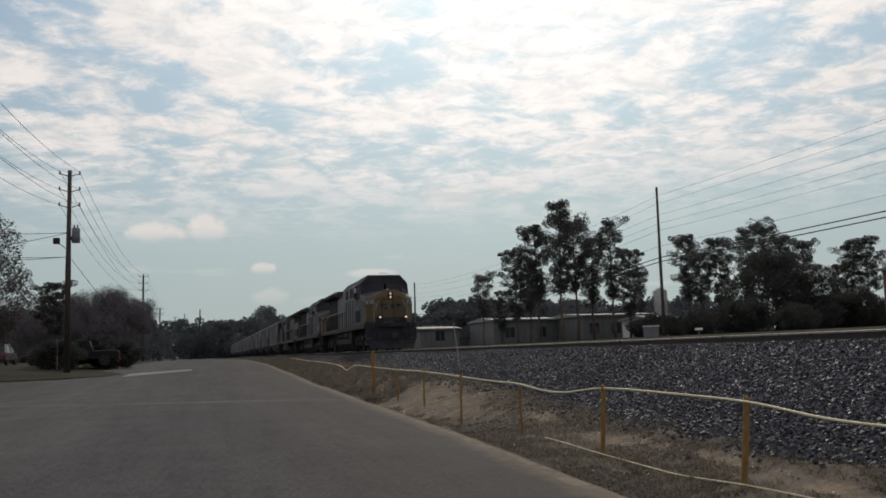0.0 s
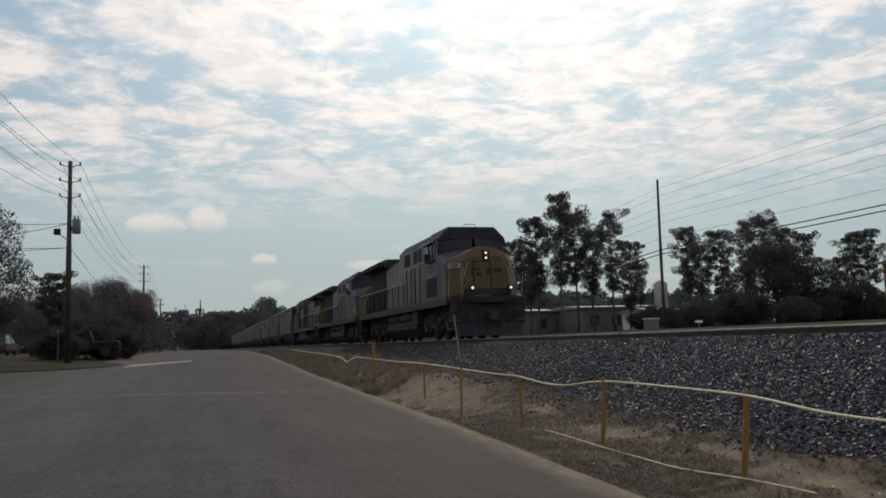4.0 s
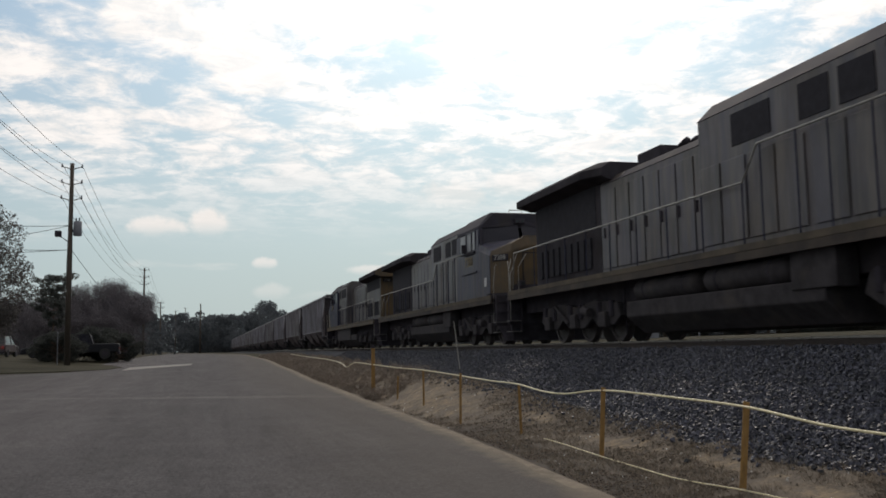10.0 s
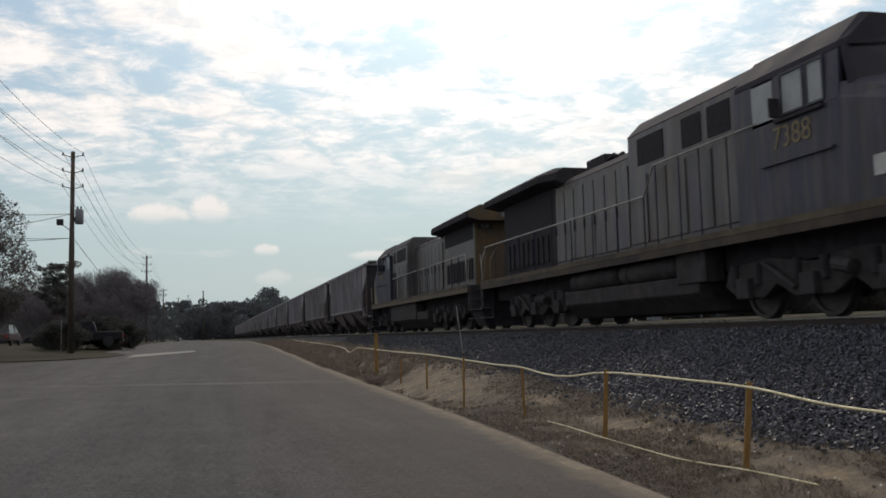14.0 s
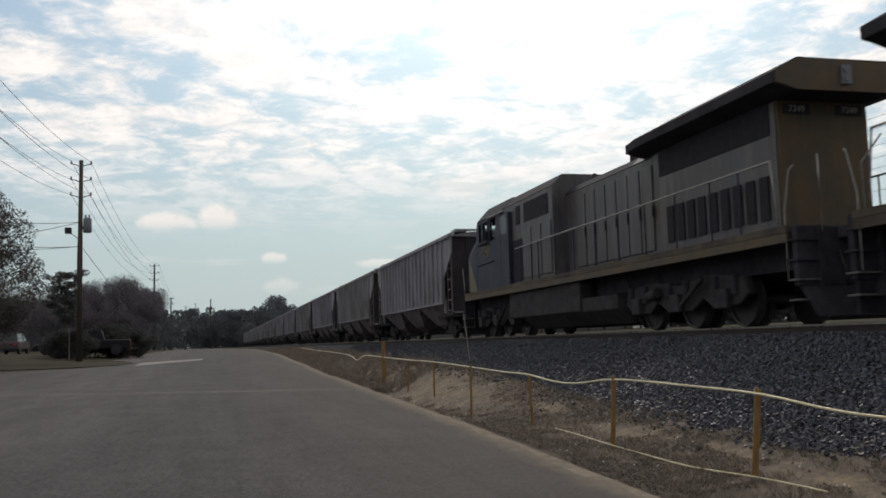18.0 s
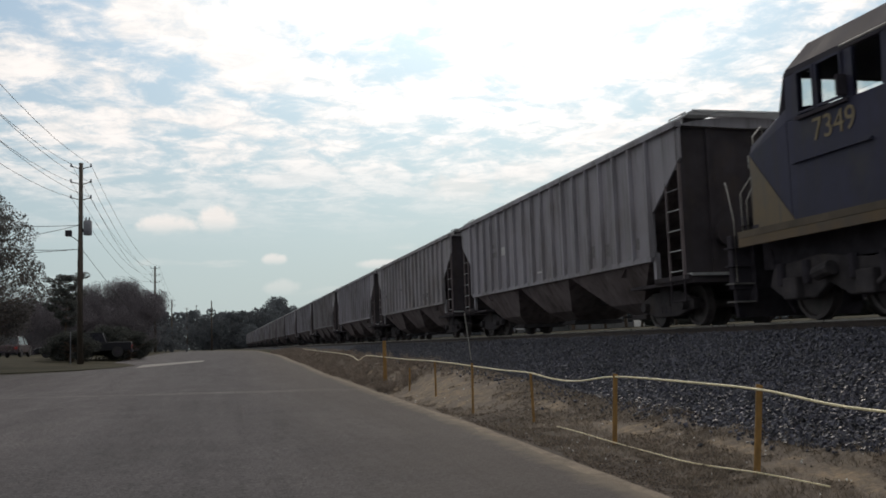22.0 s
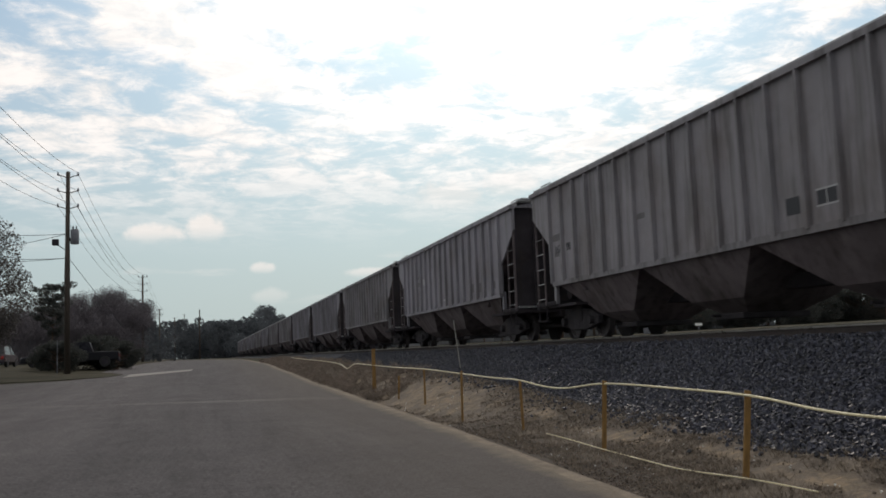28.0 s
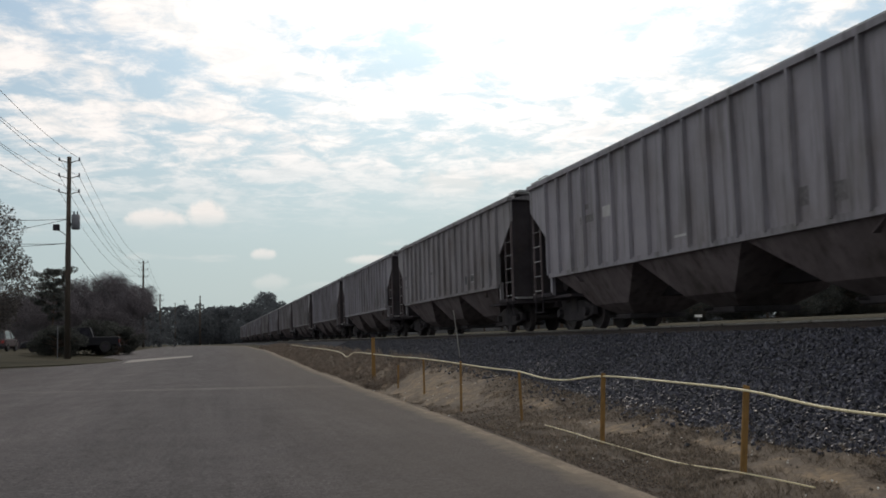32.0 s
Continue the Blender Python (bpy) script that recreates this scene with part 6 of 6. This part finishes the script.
lean = tagged(Mesh().tube([(0, 0, -0.1), (-0.02, 0, 0.7), (-0.05, 0, 1.5)], 0.017, 6).obj("leaning_rod", "handrail"), "thin pale rod leaning in the ballast", "rod")
lean.matrix_basis = pose(7.55, 27.3, 0.80, 0, -4.5, 0)
rope("upper_rope", [(5.2, 4.6, 0.74), (5.1, 6.14, 0.76), (5.1, 6.94, 0.78), (5.1, 8.0, 0.86), (5.1, 9.38, 0.885), (5.1, 11.33, 0.89), (5.1, 12.7, 0.79), (5.1, 13.66, 0.79), (5.1, 14.87, 0.86),
                    (5.1, 16.3, 0.87), (5.08, 18.2, 0.91), (4.85, 20.7, 0.99), (4.85, 23.9, 1.0), (4.85, 27.25, 1.03), (4.85, 30.7, 1.05), (4.85, 32.5, 0.88), (4.85, 34.4, 1.03), (4.85, 39.6, 1.13), (4.85, 46.5, 1.19), (4.85, 54.3, 1.30)],
     0.013, "sagging yellow nylon rope strung between the stakes")
rope("lower_rope", [(x, y, ground_z(x, y) + 0.05) for x, y in ((5.02, 13.4), (5.02, 12.6), (4.98, 11.3), (4.92, 10.1), (4.92, 9.1), (4.98, 8.0), (5.0, 7.4), (5.02, 6.95))], 0.008, "slack yellow rope lying low along the stakes")


def scatter():
    rng = np.random.default_rng(21)
    # dry grass tufts along the bank
    n = 34000
    x = rng.uniform(4.0, 7.4, n)
    y = 5 + 50 * rng.random(n) ** 1.3
    keep = np.array([noise.noise((a * 0.8, b * 0.5, 1.7)) > -0.25 and a > road_right(b) + 0.15 and sandy(a, b) < 0.2 + 0.6 * noise.noise((a * 2, b * 2, 5)) for a, b in zip(x, y)])
    x, y = x[keep], y[keep]
    v, f = [], []
    for a, b in zip(x, y):
        z = ground_z(a, b)
        for k in range(3):
            t, L = rng.uniform(0, 6.28), rng.uniform(0.03, 0.15)
            dx, dy = math.cos(t), math.sin(t)
            o = len(v)
            v += [(a - dy * 0.005, b + dx * 0.005, z - 0.01), (a + dy * 0.005, b - dx * 0.005, z - 0.01), (a + dx * L * 0.6, b + dy * L * 0.6, z + L * 0.6)]
            f.append((o, o + 1, o + 2))
    tagged(bulk("dry_grass", v, f, "drygrass"), "short dry brown grass on the sandy bank", "grass", kind="stuff")
    # pebbles and clods
    m = 1200
    x = rng.uniform(3.9, 7.2, m)
    y = 4.5 + 32 * rng.random(m) ** 1.4
    k = np.array([a > road_right(b) + 0.1 for a, b in zip(x, y)])
    pts = np.array([(a, b, ground_z(a, b) + 0.004) for a, b in zip(x[k], y[k])])
    stones("bank_gravel", pts, "clod", 0.012, "loose brown clods and gravel on the sandy bank")
    # white specks serve as painted glints as well as scraps of litter
    lit = []
    for _ in range(230):
        a, b = rng.uniform(4.2, 7.2), 5.5 + 22 * rng.random() ** 1.3
        lit.append((a, b, ground_z(a, b) + 0.012))
    stones("litter", np.array(lit), "litter", 0.012, "white litter scraps and painted glint specks on the bank")


scatter()


def leaf_litter():
    # dead leaves and debris, thinner on the open sand under the ballast
    rng = np.random.default_rng(77)
    n = 95000
    x = 3.8 + 2.9 * rng.random(n)
    y = 4.5 + 34 * rng.random(n) ** 1.5
    keep = []
    for a, b in zip(x, y):
        e = road_right(b) + 0.12
        patch = noise.noise((a * 1.1, b * 0.6, 9.2)) + 0.5 * noise.noise((a * 3.1, b * 2.3, 4.4))
        keep.append(a > e and patch > -0.15 + 0.55 * max(0.0, sandy(a, b) + 0.1))
    keep = np.array(keep)
    x, y = x[keep], y[keep]
    n = len(x)
    z = np.array([ground_z(a, b) for a, b in zip(x, y)]) + 0.008
    t, u = rng.uniform(0, 6.28, n), rng.uniform(0.006, 0.021, n)
    tip = rng.uniform(-0.006, 0.022, (n, 2))
    dx, dy = np.cos(t) * u, np.sin(t) * u
    v = np.stack([np.stack([x - dx, y - dy, z], 1), np.stack([x + dy * 0.6, y - dx * 0.6, z + tip[:, 0]], 1), np.stack([x + dx, y + dy, z + 0.004], 1), np.stack([x - dy * 0.6, y + dx * 0.6, z + tip[:, 1]], 1)], 1).reshape(-1, 3)
    f = np.arange(4 * n).reshape(-1, 4)
    tagged(bulk("leaf_litter", v, f, "litter_leaf"), "dead brown leaves and debris strewn on the bank", "leaf litter", kind="stuff")


leaf_litter()


def weeds():
    # dead brown weeds along the far part of the road edge
    rng = np.random.default_rng(33)
    cs, rs = [], []
    for _ in range(1050):
        y = 25 + 62 * rng.random()
        x = road_right(min(y, 100)) + 0.12 + 1.9 * rng.random() ** 1.3
        r = rng.uniform(0.07, 0.20)
        cs.append((x, y, ground_z(x, y) + r * 0.6))
        rs.append(r)
    v, f = clumps(cs, rs, 60, 0.008, rng, 1.0, 9.0)
    tagged(bulk("weeds", v, f, "weed"), "dead brown weeds along the road edge", "weeds", kind="stuff")


weeds()


# ---- cars ----
def car(name, label, paint, kind="sedan", group="cars on the parking lot"):
    r = thing(name, label, "car", group)
    L, W = (4.7, 0.88) if kind == "sedan" else (5.3, 0.95) if kind == "pickup" else (4.6, 0.92)
    if kind == "sedan":
        prof = [(0, 0.32), (0, 0.66), (0.25, 0.76), (1.25, 0.92), (4.25, 0.98), (4.62, 0.90), (L, 0.55), (L, 0.34)]
        cabin = [(1.15, 0.90), (1.85, 1.38), (2.2, 1.45), (3.2, 1.44), (4.15, 0.96)]
    elif kind == "pickup":
        prof = [(0, 0.45), (0, 0.95), (0.2, 1.06), (1.5, 1.12), (5.25, 1.12), (L, 1.05), (L, 0.5)]
        cabin = [(1.4, 1.10), (1.95, 1.72), (2.3, 1.80), (3.25, 1.79), (3.5, 1.10)]
    else:
        prof = [(0, 0.38), (0, 0.80), (0.2, 0.92), (1.2, 1.02), (4.5, 1.06), (L, 0.95), (L, 0.42)]
        cabin = [(1.0, 1.0), (1.75, 1.62), (2.1, 1.70), (4.15, 1.68), (4.5, 1.04)]
    part("body", Mesh().prism_x(prof, -W, W), paint, r, bevel=0.07)
    c = Mesh()
    c.loft([[(-W * 0.96 if z < 1.1 else -W * 0.80, y, z) for y, z in cabin], [(W * 0.96 if z < 1.1 else W * 0.80, y, z) for y, z in cabin]])
    part("cabin", c, "tinted" if paint == "car_black" else "glass", r, "dark glazed cabin", bevel=0.03)
    zt = max(z for _, z in cabin)
    part("roof", Mesh().box(-W * 0.80, W * 0.80, cabin[1][0] + 0.1, cabin[3][0] - 0.02, zt - 0.05, zt + 0.03), paint, r, bevel=0.02)
    for s in (-1, 1):
        for (y0, z0), (y1, z1) in ((cabin[0], cabin[1]), (cabin[-2], cabin[-1]), ((cabin[2][0] + 0.3, 1.0), (cabin[2][0] + 0.25, zt))):
            part("pillar", Mesh().tube([(s * W * 0.95, y0, z0), (s * W * 0.80, y1, z1)] if z0 < z1 else [(s * W * 0.80, y0, z0), (s * W * 0.95, y1, z1)], 0.045, 5), paint, r)
        for y in (0.85, L - 0.95):
            rr = 0.33 if kind != "pickup" else 0.39
            w = part("wheel", Mesh().tube([(s * (W - 0.2), y, rr), (s * (W - 0.18), y, rr), (s * (W - 0.0), y, rr), (s * (W + 0.02), y, rr)], [rr - 0.03, rr, rr, rr - 0.03], 18), "tyre", r)
            part("rim", Mesh().tube([(s * (W + 0.0), y, rr), (s * (W + 0.03), y, rr)], [rr * 0.62, rr * 0.55], 12), "can" if paint == "car_silver" else "black", w)
        part("headlight", Mesh().box(min(s * 0.45, s * 0.80), max(s * 0.45, s * 0.80), -0.02, 0.05, 0.58, 0.72), "can", r, bevel=0.02)
        part("tail_light", Mesh().box(min(s * 0.55, s * 0.84), max(s * 0.55, s * 0.84), L - 0.04, L + 0.02, 0.68, 0.88), "red_lens", r, bevel=0.02)
        part("mirror", Mesh().box(min(s * W, s * (W + 0.16)), max(s * W, s * (W + 0.16)), cabin[0][0] + 0.35, cabin[0][0] + 0.47, 0.98, 1.12), paint, r, bevel=0.02)
    part("bumper", Mesh().box(-W * 0.96, W * 0.96, -0.07, 0.1, 0.34, 0.52), "black", r, bevel=0.03)
    part("bumper", Mesh().box(-W * 0.96, W * 0.96, L - 0.1, L + 0.07, 0.36, 0.54), "black", r, bevel=0.03)
    return r


def park(ob, x, y, turn):
    ob.matrix_basis = pose(x, y, ground_z(x, y) + 0.01, 0, 0, turn)


park(car("sedan_car", "black sedan parked beside the utility pole", "car_black"), -13.0, 74, -92)
park(car("pickup_truck", "black pickup truck parked behind the utility pole", "car_black", "pickup"), -11.4, 72, -88)
park(car("hatchback_car", "maroon hatchback parked with its tail to the road", "car_maroon", "van"), -16.4, 86, 178)
park(car("silver_car", "silver car parked at the edge of the lot", "car_silver"), -19.6, 84, 150)

bush = broad_tree("dark_bush", 2.4, 4.2, 51, "low dark bush beside the parked cars", "leaf", 260, "bushes on the grass island", 0.045, 60, 0.12)
place(bush, -9.8, 68.3, 0, 0.85)
copy_at(bush, -8.0, 76, 70, 1.05)
copy_at(bush, -6.6, 75, 30, 0.9)

# grass island and pale concrete at the lot's entrance
isl = Mesh()
ring = [(-26, 53), (-12, 53.5), (-8.0, 55), (-5.6, 58), (-5.0, 61), (-6, 65), (-12, 67.5), (-26, 68)]
isl.loft([[(x, y, ground_z(x, y) - 0.03) for x, y in ring], [(x * 0.995, y, ground_z(x, y) + 0.045) for x, y in ring]])
tagged(isl.obj("grass_island", "grassy"), "thin dry grass island round the pole", "grass island", kind="structure")
tagged(Mesh().loft([[(x, y, road_z(y) + z) for x, y in [(-4.6, 56), (-0.9, 63), (-0.8, 65.8), (-4.5, 61)]] for z in (-0.02, 0.03)]).obj("concrete_strip", "concrete"),
       "pale concrete strip in the road", "pavement", kind="structure")



# ---- beyond the railway ----
far_road = [(x, y, ground_z(x, y) + 0.03) for y in range(-60, 400, 10) for x in (25.5, 29, 32.5)]
tagged(bulk("far_road", far_road, [(3 * j + i, 3 * j + i + 1, 3 * j + i + 4, 3 * j + i + 3) for j in range(45) for i in (0, 1)], "concrete"), "pale sunlit road beyond the railway", "road", kind="structure")


def hall(name, label, x0, x1, y0, y1, h, wall, roof, windows, group="buildings beyond the railway", pitch=0.5):
    r = thing(name, label, "building", group)
    x, y = (x0 + x1) / 2, (y0 + y1) / 2
    z = ground_z(x, y) - 0.2
    r.matrix_basis = pose(x, y, z)
    w, d = (x1 - x0) / 2, (y1 - y0) / 2
    part("wall", Mesh().box(-w, w, -d, d, 0, h), wall, r)
    part("roof", Mesh().loft([[(-w - 0.3, -d - 0.3, h), (w + 0.3, -d - 0.3, h), (w + 0.3, d + 0.3, h), (-w - 0.3, d + 0.3, h)],
                              [(-w - 0.3, -d - 0.3, h + 0.15), (w + 0.3, -d - 0.3, h + 0.15), (w + 0.3, d + 0.3, h + 0.15), (-w - 0.3, d + 0.3, h + 0.15)],
                              [(-w - 0.3, -0.1, h + pitch), (w + 0.3, -0.1, h + pitch), (w + 0.3, 0.1, h + pitch), (-w - 0.3, 0.1, h + pitch)]]), roof, r)
    for k in range(windows):
        u = -w + 2 * w * (k + 0.5) / windows
        wn = part("window", Mesh().box(u - 0.6, u + 0.6, -d - 0.02, -d + 0.05, 1.0, 2.2), "glass", r)
        part("window_frame", Mesh().box(u - 0.68, u + 0.68, -d - 0.05, -d - 0.0, 0.92, 1.0).box(u - 0.68, u + 0.68, -d - 0.05, -d, 2.2, 2.28).box(u - 0.68, u - 0.6, -d - 0.05, -d, 1, 2.2)
             .box(u + 0.6, u + 0.68, -d - 0.05, -d, 1, 2.2).box(u - 0.03, u + 0.03, -d - 0.05, -d, 1, 2.2), "can", wn)
    return r


hall("low_warehouse", "long low pale metal warehouse", 41, 51.5, 96, 108, 2.95, "siding", "roofing", 4)
hall("low_shed", "low grey shed behind the pines", 33, 41, 104, 114, 3.0, "siding", "roofing", 2)
hall("white_house", "small white house behind the pines", 43.8, 47, 86, 92, 2.2, "white_paint", "roofing", 3)
hall("far_shed", "small pale far shed", 26, 31, 112, 120, 2.4, "siding", "roofing", 1)
hall("brick_building", "red-brown brick building with a flat roof", 50.6, 62, 56.5, 60, 4.6, "brick", "roofing", 3, pitch=0.3)
chim = thing("silo", "pale upright silo beside the warehouse", "silo")
chim.matrix_basis = pose(0.5275 * 92, 92, ground_z(48, 92))
part("shell", Mesh().tube([(0, 0, 0), (0, 0, 5.2), (0, 0, 5.6)], [0.75, 0.75, 0.2], 16), "faded_white", chim, smooth=True)
part("ladder", Mesh().box(-0.9, -0.86, -0.2, -0.16, 0, 5.2).box(-0.9, -0.86, 0.16, 0.2, 0, 5.2), "can", chim)
bx = thing("relay_box", "pale metal relay box beside the far road", "relay box")
bx.matrix_basis = pose(0.513 * 47, 47, ground_z(24, 47))
part("cabinet", Mesh().box(-0.35, 0.35, -0.25, 0.25, 0, 0.62), "can", bx, bevel=0.02)
part("lid", Mesh().box(-0.38, 0.38, -0.28, 0.28, 0.62, 0.67), "white_paint", bx)
mk = thing("marker_stone", "small white marker beside the far road", "marker")
mk.matrix_basis = pose(0.576 * 44, 44, ground_z(25, 44))
part("head", Mesh().box(-0.2, 0.2, -0.06, 0.06, 0.25, 0.38), "white_paint", mk, bevel=0.02)
part("stem", Mesh().box(-0.03, 0.03, -0.03, 0.03, 0, 0.25), "can", mk)

silver = car("passing_car", "silver car driving along the road beyond the railway", "car_silver", group="cars on the far road")
DRIVE = [(silver, 28.2, 39.0, 15.0)]


motions()
